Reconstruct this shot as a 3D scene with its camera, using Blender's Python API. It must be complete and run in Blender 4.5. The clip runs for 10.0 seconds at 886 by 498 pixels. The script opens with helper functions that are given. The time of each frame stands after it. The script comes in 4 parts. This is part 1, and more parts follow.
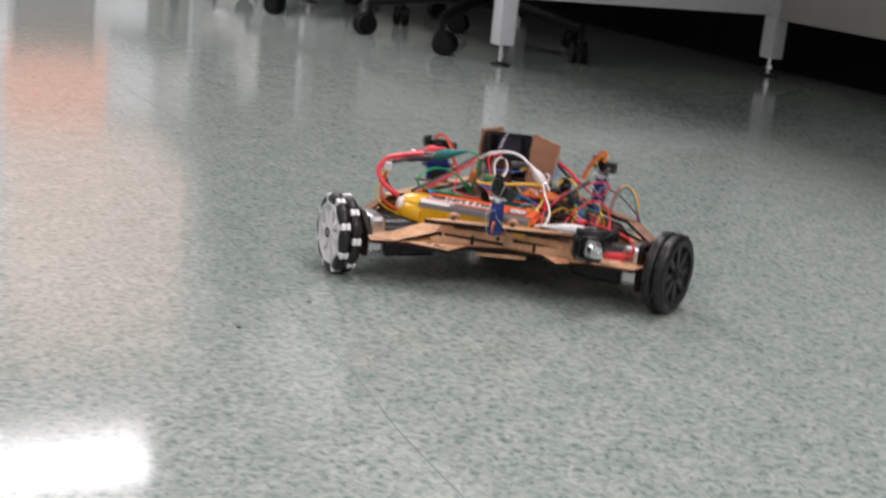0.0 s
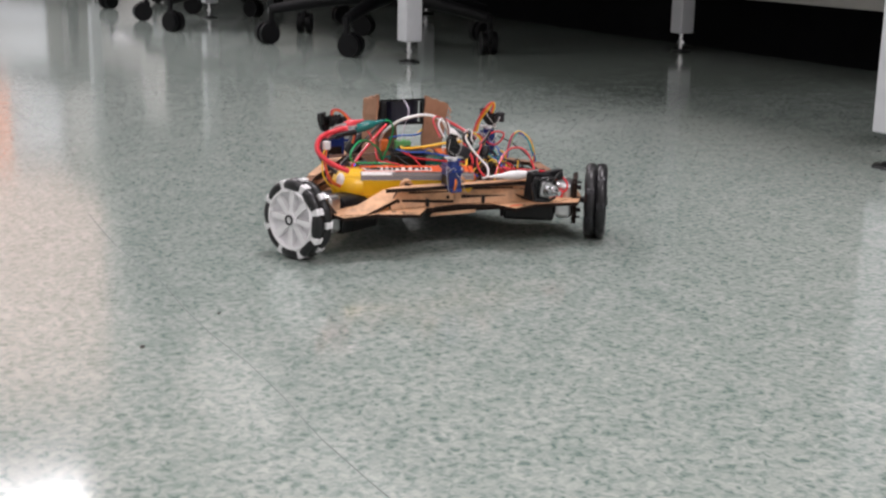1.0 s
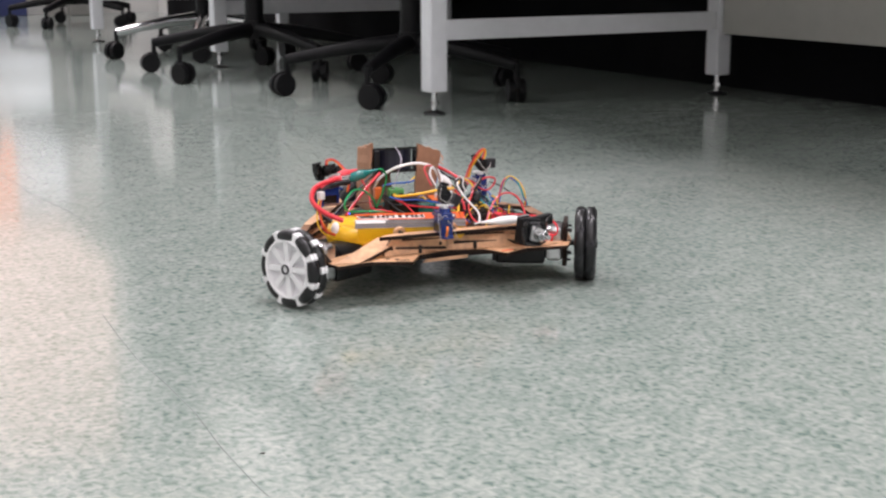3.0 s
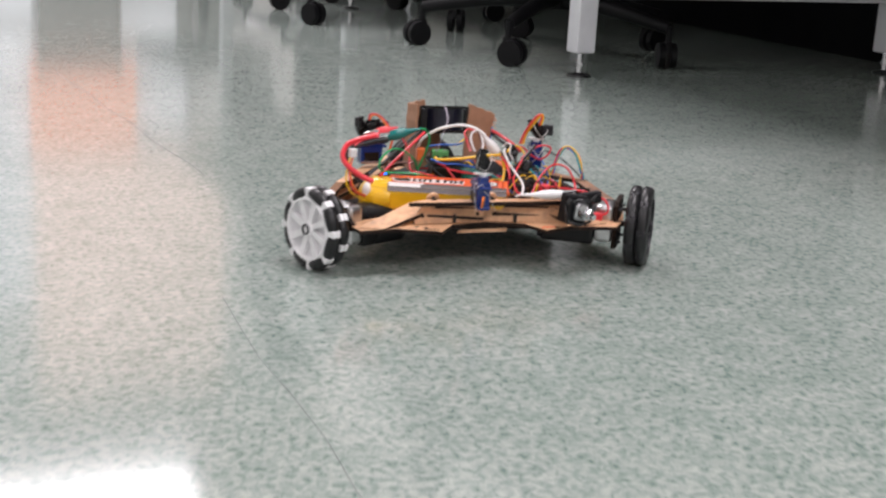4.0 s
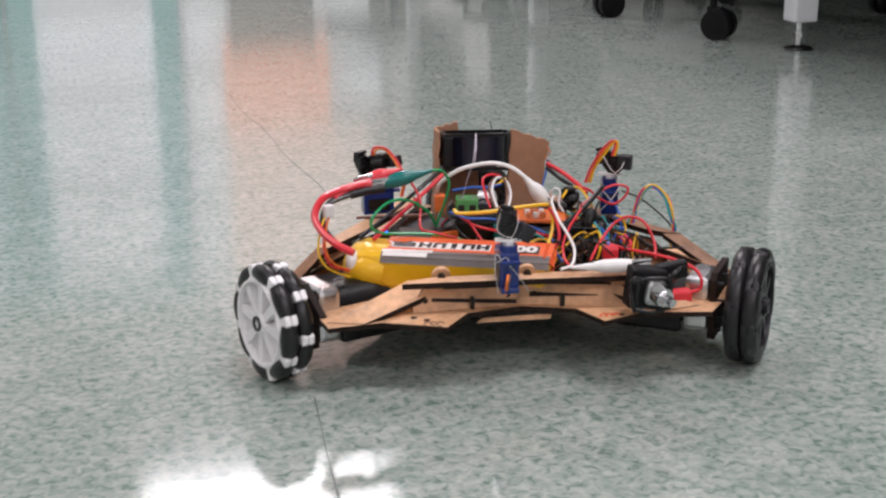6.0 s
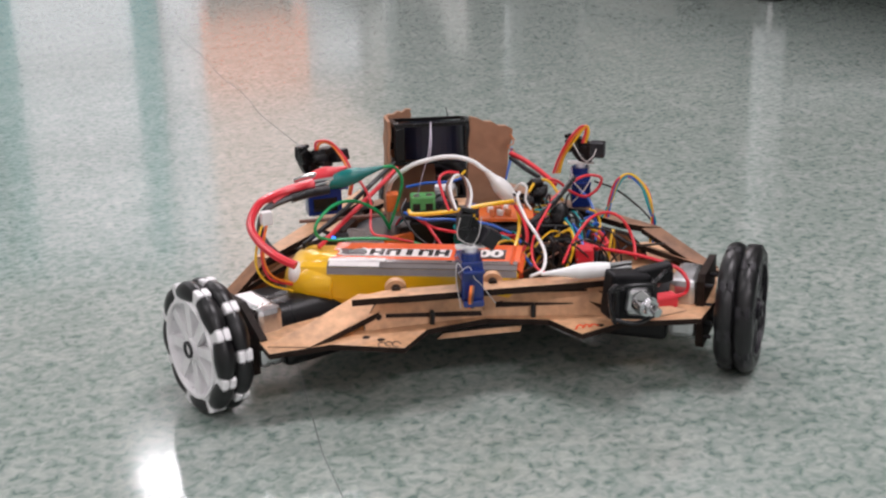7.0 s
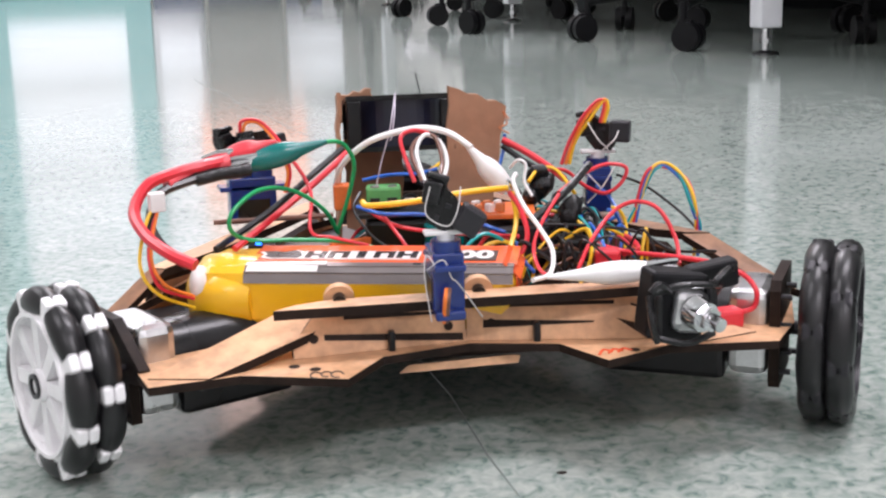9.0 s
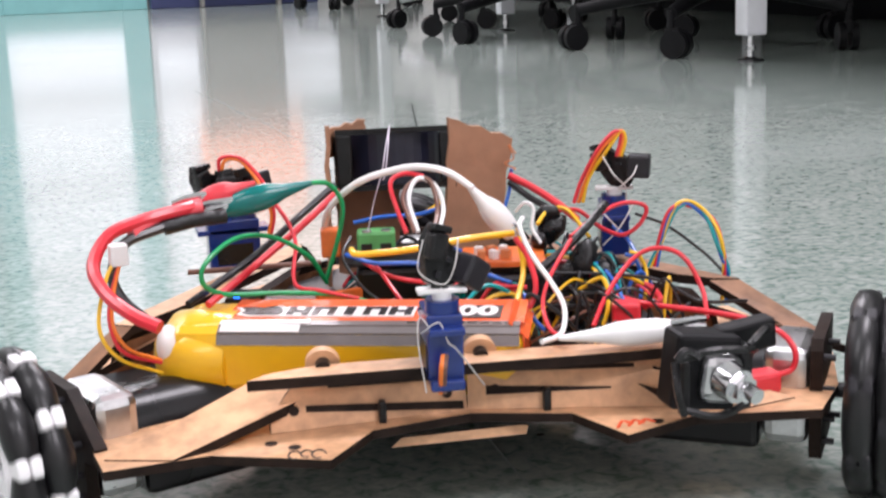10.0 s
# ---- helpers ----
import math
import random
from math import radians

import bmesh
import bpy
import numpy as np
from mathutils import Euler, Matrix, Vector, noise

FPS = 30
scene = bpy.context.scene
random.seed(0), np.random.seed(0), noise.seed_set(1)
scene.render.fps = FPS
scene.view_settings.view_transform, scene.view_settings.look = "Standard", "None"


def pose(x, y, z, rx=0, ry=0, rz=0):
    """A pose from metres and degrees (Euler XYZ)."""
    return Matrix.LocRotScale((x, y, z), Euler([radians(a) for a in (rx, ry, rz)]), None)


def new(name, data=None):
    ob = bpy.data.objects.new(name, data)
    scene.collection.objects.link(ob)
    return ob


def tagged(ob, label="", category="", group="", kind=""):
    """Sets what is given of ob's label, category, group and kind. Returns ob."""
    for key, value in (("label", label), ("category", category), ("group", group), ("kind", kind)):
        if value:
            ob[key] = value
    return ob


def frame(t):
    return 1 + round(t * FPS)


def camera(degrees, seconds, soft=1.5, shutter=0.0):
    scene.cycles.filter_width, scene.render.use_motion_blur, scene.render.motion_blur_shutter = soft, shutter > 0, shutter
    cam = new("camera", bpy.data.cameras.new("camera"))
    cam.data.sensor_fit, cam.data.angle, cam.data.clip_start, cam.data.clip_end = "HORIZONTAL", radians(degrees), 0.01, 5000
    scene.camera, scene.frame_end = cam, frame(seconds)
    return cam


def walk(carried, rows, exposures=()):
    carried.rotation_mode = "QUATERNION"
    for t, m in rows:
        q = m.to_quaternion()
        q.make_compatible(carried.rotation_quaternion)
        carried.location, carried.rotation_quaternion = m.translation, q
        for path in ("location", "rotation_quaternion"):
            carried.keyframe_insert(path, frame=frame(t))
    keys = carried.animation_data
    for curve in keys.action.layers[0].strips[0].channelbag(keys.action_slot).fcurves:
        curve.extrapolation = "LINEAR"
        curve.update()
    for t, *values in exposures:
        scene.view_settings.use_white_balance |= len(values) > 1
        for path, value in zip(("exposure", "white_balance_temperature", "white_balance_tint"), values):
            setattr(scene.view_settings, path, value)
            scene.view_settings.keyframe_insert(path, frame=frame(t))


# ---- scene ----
def shot(x, y, z, yaw, pitch, roll):
    """A camera pose: metres, then degrees of turn to the left, tilt up and lean to the left."""
    return pose(x, y, z, 90 + pitch, 0, yaw) @ pose(0, 0, 0, 0, 0, roll)


# ---- camera ----
cam = camera(36.90, 10.0, soft=2.3, shutter=0.5)
PATH = [
    (0, shot(-0.1482, -1.1229, 0.3566, -15.581, -14.688, 5.717)),
    (0.5, shot(-0.1223, -1.0773, 0.3223, -17.573, -15.216, 3.184)),
    (1, shot(-0.1151, -1.0527, 0.3192, -18.633, -14.040, 1.167)),
    (1.5, shot(-0.1236, -1.0357, 0.3250, -18.679, -13.201, -1.363)),
    (2, shot(-0.1101, -0.9798, 0.3316, -19.692, -13.203, -0.761)),
    (2.2, shot(-0.1197, -0.9601, 0.3416, -19.910, -12.954, -0.403)),
    (3.3, shot(-0.1064, -0.8195, 0.3365, -16.578, -12.654, 0.827)),
    (3.5, shot(-0.1317, -0.7827, 0.3304, -14.485, -14.725, 2.832)),
    (4, shot(-0.1092, -0.6855, 0.3417, -13.803, -15.089, 3.099)),
    (4.5, shot(-0.0824, -0.5656, 0.3481, -11.524, -14.932, 0.855)),
    (5, shot(-0.0715, -0.4602, 0.3315, -8.349, -16.806, 0.921)),
    (6.3, shot(0.0031, -0.3721, 0.3318, -4.237, -16.955, -0.386)),
    (6.5, shot(0.0070, -0.3794, 0.3361, -4.868, -17.368, -0.039)),
    (7, shot(-0.0058, -0.3935, 0.3265, -5.122, -18.452, -1.499)),
    (7.5, shot(-0.0170, -0.4062, 0.2844, -6.373, -16.388, 0.167)),
    (8, shot(-0.0322, -0.4417, 0.2458, -6.183, -15.568, -0.521)),
    (8.5, shot(-0.0427, -0.4587, 0.2209, -5.840, -14.323, -0.596)),
    (9, shot(-0.0456, -0.4824, 0.2001, -5.612, -12.781, -1.597)),
    (9.5, shot(-0.0540, -0.4970, 0.1928, -5.935, -12.722, -2.280)),
    (10, shot(-0.0479, -0.5430, 0.2029, -5.715, -12.334, -2.144)),
]
RIDE = [
    (0, 0.2661, 0.1264, -21.36),
    (0.5, 0.2818, 0.1866, -1.69),
    (1, 0.3003, 0.2553, 1.46),
    (1.5, 0.3102, 0.2911, 0.85),
    (2, 0.3285, 0.3494, 0.79),
    (2.2, 0.3314, 0.3768, 0.55),
    (3.3, 0.2799, 0.5030, 1.45),
    (3.5, 0.2614, 0.5273, -0.52),
    (4, 0.2137, 0.5757, -0.32),
    (4.5, 0.1641, 0.5803, -0.28),
    (5, 0.1152, 0.5874, -0.35),
    (6.3, 0.0953, 0.5039, 0.36),
    (6.5, 0.0916, 0.4839, 0.78),
    (7, 0.0759, 0.4139, 0.97),
    (7.5, 0.0564, 0.3413, 0.73),
    (8, 0.0364, 0.2601, 0.62),
    (8.5, 0.0228, 0.1888, 0.38),
    (9, 0.0084, 0.1238, 0.81),
    (9.5, -0.0005, 0.0585, 0.19),
    (10, 0.0001, 0.0000, 0.00),
]

walk(cam, PATH, exposures=[(0, -0.49, 6500, 10), (1, -0.40, 6500, 10), (2, -0.20, 6500, 10), (3.5, -0.05, 6500, 10), (4, -0.25, 6500, 10), (5, -0.37, 6500, 10),
                           (6.5, -0.54, 6480, 10), (7.5, -0.36, 6450, 10), (8, -0.17, 6420, 10), (8.5, -0.08, 6380, 10), (9, 0.09, 6300, 10), (10, 0.09, 6300, 10)])

# ---- world, lamps ----
world = bpy.data.worlds.new("world")
scene.world = world
world.use_nodes = True
world.node_tree.nodes["Background"].inputs[0].default_value = (0.75, 0.8, 0.85, 1)
world.node_tree.nodes["Background"].inputs[1].default_value = 0.03

TURN = 11.0
ROOM = pose(0, 0, 0, 0, 0, TURN)
CEIL = 2.75


def room(u, v, z=0.0, rz=0.0):
    """A pose by the room's own axes: u along the back wall, v towards it."""
    return ROOM @ pose(u, v, z, 0, 0, rz)


# ---- materials ----
def material(name, colour, rough=0.5, metal=0.0, vary=0.12, scale=60.0, bump=0.0, spec=0.5, coat=0.0):
    m = bpy.data.materials.new(name)
    m.use_nodes = True
    nt = m.node_tree
    b = nt.nodes["Principled BSDF"]
    b.inputs["Metallic"].default_value = metal
    b.inputs["Specular IOR Level"].default_value = spec
    b.inputs["Coat Weight"].default_value = coat
    b.inputs["Coat Roughness"].default_value = 0.08
    tc = nt.nodes.new("ShaderNodeTexCoord")
    n1 = nt.nodes.new("ShaderNodeTexNoise")
    n1.inputs["Scale"].default_value, n1.inputs["Detail"].default_value = scale, 6
    n2 = nt.nodes.new("ShaderNodeTexNoise")
    n2.inputs["Scale"].default_value, n2.inputs["Detail"].default_value = scale * 0.12, 3
    nt.links.new(tc.outputs["Object"], n1.inputs["Vector"])
    nt.links.new(tc.outputs["Object"], n2.inputs["Vector"])
    add = nt.nodes.new("ShaderNodeMath")
    add.operation = "ADD"
    nt.links.new(n1.outputs["Fac"], add.inputs[0])
    nt.links.new(n2.outputs["Fac"], add.inputs[1])
    ramp = nt.nodes.new("ShaderNodeMapRange")
    ramp.inputs["From Min"].default_value, ramp.inputs["From Max"].default_value = 0.7, 1.3
    ramp.inputs["To Min"].default_value, ramp.inputs["To Max"].default_value = 1 - vary, 1 + vary
    nt.links.new(add.outputs[0], ramp.inputs["Value"])
    mix = nt.nodes.new("ShaderNodeVectorMath")
    mix.operation = "SCALE"
    mix.inputs[0].default_value = colour
    nt.links.new(ramp.outputs[0], mix.inputs["Scale"])
    nt.links.new(mix.outputs[0], b.inputs["Base Color"])
    r2 = nt.nodes.new("ShaderNodeMapRange")
    r2.inputs["From Min"].default_value, r2.inputs["From Max"].default_value = 0.3, 0.7
    r2.inputs["To Min"].default_value, r2.inputs["To Max"].default_value = max(0.02, rough * 0.8), min(1, rough * 1.2)
    nt.links.new(n2.outputs["Fac"], r2.inputs["Value"])
    nt.links.new(r2.outputs[0], b.inputs["Roughness"])
    if bump:
        bp = nt.nodes.new("ShaderNodeBump")
        bp.inputs["Strength"].default_value, bp.inputs["Distance"].default_value = bump, 0.001
        nt.links.new(n1.outputs["Fac"], bp.inputs["Height"])
        nt.links.new(bp.outputs[0], b.inputs["Normal"])
    return m


def glowing(name, colour, strength):
    m = bpy.data.materials.new(name)
    m.use_nodes = True
    b = m.node_tree.nodes["Principled BSDF"]
    b.inputs["Base Color"].default_value = (*colour, 1)
    b.inputs["Emission Color"].default_value = (*colour, 1)
    b.inputs["Emission Strength"].default_value = strength
    return m


def floor_material():
    """Glossy green-grey flecked sheet vinyl, with slow waves in its polish."""
    m = bpy.data.materials.new("flecked_vinyl")
    m.use_nodes = True
    nt = m.node_tree
    b = nt.nodes["Principled BSDF"]
    tc = nt.nodes.new("ShaderNodeTexCoord")

    def tex(scale, detail, rough=0.55, warp=0.0):
        n = nt.nodes.new("ShaderNodeTexNoise")
        n.inputs["Scale"].default_value, n.inputs["Detail"].default_value = scale, detail
        n.inputs["Roughness"].default_value, n.inputs["Distortion"].default_value = rough, warp
        nt.links.new(tc.outputs["Object"], n.inputs["Vector"])
        return n.outputs["Fac"]

    def ramp(src, *stops):
        r = nt.nodes.new("ShaderNodeValToRGB")
        while len(r.color_ramp.elements) < len(stops):
            r.color_ramp.elements.new(0.5)
        for e, (p, c) in zip(r.color_ramp.elements, stops):
            e.position, e.color = p, (*c, 1)
        nt.links.new(src, r.inputs[0])
        return r.outputs[0]

    flecks = ramp(tex(155, 2.0, 0.55, 0.7), (0.31, (0.141, 0.196, 0.178)), (0.42, (0.251, 0.306, 0.282)), (0.52, (0.316, 0.359, 0.335)), (0.68, (0.394, 0.428, 0.404)))
    cloud = ramp(tex(1.1, 4), (0.3, (0.88, 0.9, 0.89)), (0.7, (1.08, 1.06, 1.05)))
    mid = ramp(tex(26, 4), (0.3, (0.86, 0.90, 0.88)), (0.7, (1.13, 1.10, 1.10)))
    mul = nt.nodes.new("ShaderNodeMix")
    mul.data_type, mul.blend_type = "RGBA", "MULTIPLY"
    mul.inputs[0].default_value = 1
    nt.links.new(flecks, mul.inputs[6])
    nt.links.new(cloud, mul.inputs[7])
    mul2 = nt.nodes.new("ShaderNodeMix")
    mul2.data_type, mul2.blend_type = "RGBA", "MULTIPLY"
    mul2.inputs[0].default_value = 1
    nt.links.new(mul.outputs[2], mul2.inputs[6])
    nt.links.new(mid, mul2.inputs[7])
    nt.links.new(mul2.outputs[2], b.inputs["Base Color"])
    rr = nt.nodes.new("ShaderNodeMapRange")
    rr.inputs["To Min"].default_value, rr.inputs["To Max"].default_value = 0.075, 0.125
    nt.links.new(tex(5, 5), rr.inputs["Value"])
    nt.links.new(rr.outputs[0], b.inputs["Roughness"])
    b.inputs["Specular IOR Level"].default_value = 0.5
    bp = nt.nodes.new("ShaderNodeBump")
    bp.inputs["Strength"].default_value, bp.inputs["Distance"].default_value = 0.03, 0.001
    nt.links.new(tex(45, 3), bp.inputs["Height"])
    nt.links.new(bp.outputs[0], b.inputs["Normal"])
    return m


M = {
    "floor": floor_material(),
    "wall": material("painted_wall", (0.74, 0.73, 0.71), 0.7, scale=8, vary=0.05),
    "ceiling": material("ceiling_paint", (0.8, 0.8, 0.79), 0.8, scale=10, vary=0.04),
    "shade_black": material("underdesk_shade_black", (0.005, 0.005, 0.006), 0.85, vary=0.2, scale=20, spec=0.1),
    "chair_plastic": material("dull_black_plastic", (0.006, 0.006, 0.007), 0.5, vary=0.25, scale=60, spec=0.2),
    "white_steel": material("white_powder_coat", (0.72, 0.73, 0.76), 0.4, vary=0.05, scale=40, bump=0.05),
    "pale_panel": material("pale_laminate", (0.46, 0.45, 0.42), 0.5, vary=0.05, scale=30),
    "black_plastic": material("black_plastic", (0.007, 0.007, 0.008), 0.3, vary=0.25, scale=90, bump=0.05, spec=0.35),
    "grey_plastic": material("grey_plastic", (0.022, 0.021, 0.025), 0.35, vary=0.3, scale=90, spec=0.35),
    "chrome": material("chrome", (0.75, 0.75, 0.77), 0.14, 1.0, vary=0.05, scale=60),
    "steel": material("brushed_steel", (0.62, 0.62, 0.63), 0.3, 1.0, vary=0.12, scale=300, bump=0.05),
    "fan_blue": material("blue_black_plastic", (0.012, 0.013, 0.028), 0.35, vary=0.2, scale=90),
    "fabric": material("black_fabric", (0.02, 0.02, 0.024), 0.9, vary=0.3, scale=400, bump=0.3),
    "teal": material("teal_paint", (0.24, 0.52, 0.52), 0.35, vary=0.06, scale=20),
    "navy": material("navy_paint", (0.03, 0.04, 0.12), 0.4, vary=0.1, scale=20),
    "grey_paint": material("grey_louvre_paint", (0.22, 0.215, 0.20), 0.5, vary=0.1, scale=20),
    "white_board": material("white_board", (0.83, 0.83, 0.84), 0.4, vary=0.03, scale=12),
    # darker copy of the tan board: shade on the rear sides, put into the colour
    "mdf_shaded": material("shaded_fibreboard", (0.25, 0.125, 0.065), 0.55, vary=0.4, scale=140, bump=0.1),
    "mdf": material("laser_cut_fibreboard", (0.60, 0.345, 0.19), 0.5, vary=0.32, scale=160, bump=0.08),
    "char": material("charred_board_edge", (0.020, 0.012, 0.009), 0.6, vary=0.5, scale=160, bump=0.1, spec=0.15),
    "card": material("corrugated_cardboard", (0.40, 0.21, 0.125), 0.8, vary=0.12, scale=140, bump=0.15),
    "rubber": material("black_rubber", (0.010, 0.010, 0.011), 0.36, vary=0.3, scale=260, bump=0.1, spec=0.45),
    "hub_white": material("white_nylon", (0.90, 0.89, 0.90), 0.45, vary=0.05, scale=120),
    "hub_shaded": material("shaded_nylon", (0.80, 0.79, 0.81), 0.5, vary=0.06, scale=120),
    "servo_blue": material("blue_servo_case", (0.008, 0.028, 0.17), 0.22, vary=0.1, scale=120, coat=0.3),
    "yellow_wrap": material("yellow_heat_shrink", (0.83, 0.47, 0.01), 0.3, vary=0.06, scale=90, bump=0.12, coat=0.3),
    "label_orange": material("orange_label", (0.83, 0.13, 0.035), 0.25, vary=0.06, scale=60, coat=0.4),
    "label_black": material("black_print", (0.015, 0.013, 0.013), 0.3, vary=0.2, scale=80),
    "label_silver": material("silver_label", (0.22, 0.195, 0.19), 0.22, 0.3, vary=0.15, scale=80),
    "label_white": material("white_print_and_glare", (0.82, 0.78, 0.76), 0.3, vary=0.05, scale=80),
    "terminal": material("green_terminal_plastic", (0.10, 0.33, 0.10), 0.4, vary=0.1, scale=200),
    "board_orange": material("orange_circuit_board", (0.75, 0.16, 0.03), 0.4, vary=0.15, scale=300),
    "tape": material("black_tape", (0.012, 0.012, 0.013), 0.3, vary=0.4, scale=300, bump=0.8, spec=0.35),
    "led": glowing("blue_led", (0.02, 0.16, 1.0), 5.0),
    "daylight": glowing("daylit_frosted_glass", (0.93, 0.96, 1.0), 0.3),
    # glow added to both cloths to tint the floor's warm reflections; neither is a lamp
    "curtain": glowing("orange_cloth_added_glow", (1.0, 0.50, 0.35), 0.40),
    "blind": glowing("peach_wall_tint_glow", (1.0, 0.74, 0.64), 0.38),
    "lamp": glowing("lamp_diffuser", (1.0, 0.97, 0.95), 5.0),
    "score": material("scored_vinyl", (0.19, 0.225, 0.21), 0.4, vary=0.3, scale=30),
    "marker": material("marker_ink", (0.05, 0.04, 0.035), 0.6),
    "red_marker": material("red_marker_ink", (0.75, 0.10, 0.03), 0.6),
}
for n_, c_, r_ in (("red", (0.70, 0.028, 0.045), 0.35), ("black", (0.015, 0.015, 0.017), 0.35), ("yellow", (0.85, 0.50, 0.015), 0.35),
                   ("orange", (0.85, 0.20, 0.02), 0.4), ("green", (0.01, 0.34, 0.11), 0.35), ("white", (0.82, 0.81, 0.80), 0.35),
                   ("brown", (0.17, 0.075, 0.05), 0.4), ("blue", (0.025, 0.12, 0.50), 0.35), ("teal_wire", (0.01, 0.32, 0.34), 0.35),
                   ("lilac", (0.55, 0.50, 0.58), 0.6), ("clear", (0.62, 0.60, 0.58), 0.4), ("copper", (0.60, 0.20, 0.07), 0.4),
                   ("pink", (0.82, 0.10, 0.12), 0.35), ("boot_green", (0.0, 0.16, 0.15), 0.22)):
    M[n_ if n_ not in M else n_ + "_wire"] = material(n_ + "_insulation", c_, r_, vary=0.08, scale=150, coat=0.15)


# ---- mesh helpers ----
def mesh_of(bm, name, mats, smooth=False):
    me = bpy.data.meshes.new(name)
    bm.normal_update()
    for e in bm.edges:
        e.smooth = e.calc_face_angle(0.0) < 0.7
    bm.to_mesh(me)
    bm.free()
    for m in mats if isinstance(mats, (list, tuple)) else [mats]:
        me.materials.append(m)
    if smooth:
        for p in me.polygons:
            p.use_smooth = True
    return me


def part(name, bm, mats, parent, label="", smooth=False):
    """One mesh object under a thing or a part."""
    ob = new(name, mesh_of(bm, name, mats, smooth))
    ob.parent = parent
    if label:
        tagged(ob, label)
    return ob


def thing(name, label, category, m=None, group="", bm=None, mats=None, kind="", smooth=False):
    ob = new(name, mesh_of(bm, name, mats, smooth) if bm else None)
    if m is not None:
        ob.matrix_basis = m
    return tagged(ob, label, category, group, kind)


def box(bm, c, s, m=None, bevel=0.0, mat=0):
    t = Matrix.Translation(c) @ Matrix.Diagonal((*s, 1))
    if m is not None:
        t = m @ t
    r = bmesh.ops.create_cube(bm, size=1, matrix=t)
    faces = list({f for v in r["verts"] for f in v.link_faces})
    if bevel:
        edges = list({e for v in r["verts"] for e in v.link_edges})
        faces += bmesh.ops.bevel(bm, geom=edges, offset=bevel, segments=2, affect="EDGES", profile=0.5)["faces"]
    for f in faces:
        if f.is_valid:
            f.material_index = mat
    return bm


def cyl(bm, a, b, r1, r2=None, seg=20, mat=0, caps=True):
    a, b = Vector(a), Vector(b)
    d = b - a
    m = Matrix.Translation((a + b) / 2) @ d.to_track_quat("Z", "Y").to_matrix().to_4x4()
    r = bmesh.ops.create_cone(bm, cap_ends=caps, segments=seg, radius1=r1, radius2=r1 if r2 is None else r2, depth=d.length, matrix=m)
    for f in {f for v in r["verts"] for f in v.link_faces}:
        f.material_index, f.smooth = mat, seg > 8 and len(f.verts) == 4
    return bm


def slab(bm, outline, z0, z1, m=None, cap=0, side=1):
    """A flat piece with its own edge material: outline in metres, counter-clockwise."""
    t = m or Matrix()
    lo = [bm.verts.new(t @ Vector((x, y, z0))) for x, y in outline]
    hi = [bm.verts.new(t @ Vector((x, y, z1))) for x, y in outline]
    bm.faces.new(hi).material_index = cap
    bm.faces.new(lo[::-1]).material_index = cap
    n = len(outline)
    for i in range(n):
        bm.faces.new((lo[i], lo[(i + 1) % n], hi[(i + 1) % n], hi[i])).material_index = side
    return bm


def mm(*pts):
    return [tuple(v / 1000 for v in p) for p in pts]


def smooth_line(pts, steps=7):
    """A Catmull-Rom line through the points."""
    p = [Vector(q) for q in pts]
    p = [2 * p[0] - p[1]] + p + [2 * p[-1] - p[-2]]
    out = []
    for i in range(1, len(p) - 2):
        for k in range(steps):
            t = k / steps
            a, b, c, d = p[i - 1], p[i], p[i + 1], p[i + 2]
            out.append(0.5 * (2 * b + (c - a) * t + (2 * a - 5 * b + 4 * c - d) * t * t + (3 * b - a - 3 * c + d) * t ** 3))
    out.append(p[-2])
    return out


def tube(bm, line, radii, seg=8):
    """A round sweep along a line; radii is one number, or a function of 0..1."""
    rings, up = [], Vector((0.13, 0.31, 0.94))
    for i, q in enumerate(line):
        d = (line[min(i + 1, len(line) - 1)] - line[max(i - 1, 0)]).normalized()
        side = d.cross(up)
        if side.length < 1e-4:
            side = d.cross(Vector((1, 0, 0)))
        side.normalize()
        up = side.cross(d)
        r = radii(i / (len(line) - 1)) if callable(radii) else radii
        rings.append([bm.verts.new(q + r * (math.cos(a) * side + math.sin(a) * up)) for a in (2 * math.pi * k / seg for k in range(seg))])
    for a, b in zip(rings, rings[1:]):
        for k in range(seg):
            bm.faces.new((a[k], a[(k + 1) % seg], b[(k + 1) % seg], b[k])).smooth = True
    bm.faces.new(rings[0][::-1])
    bm.faces.new(rings[-1])
    return bm


def lathe(bm, profile, seg=28, mat=0, m=None, caps=False):
    """Turned about the x axis: profile of (x, radius)."""
    t = m or Matrix()
    rings = [[bm.verts.new(t @ Vector((x, r * math.cos(a), r * math.sin(a)))) for a in (2 * math.pi * k / seg for k in range(seg))] for x, r in profile]
    for a, b in zip(rings, rings[1:]):
        for k in range(seg):
            f = bm.faces.new((a[k], b[k], b[(k + 1) % seg], a[(k + 1) % seg]))
            f.material_index, f.smooth = mat, True
    for ring, flip in ((rings[0], False), (rings[-1], True)) if caps else ():
        f = bm.faces.new(ring[::-1] if flip else ring)
        f.material_index = mat
    return bm


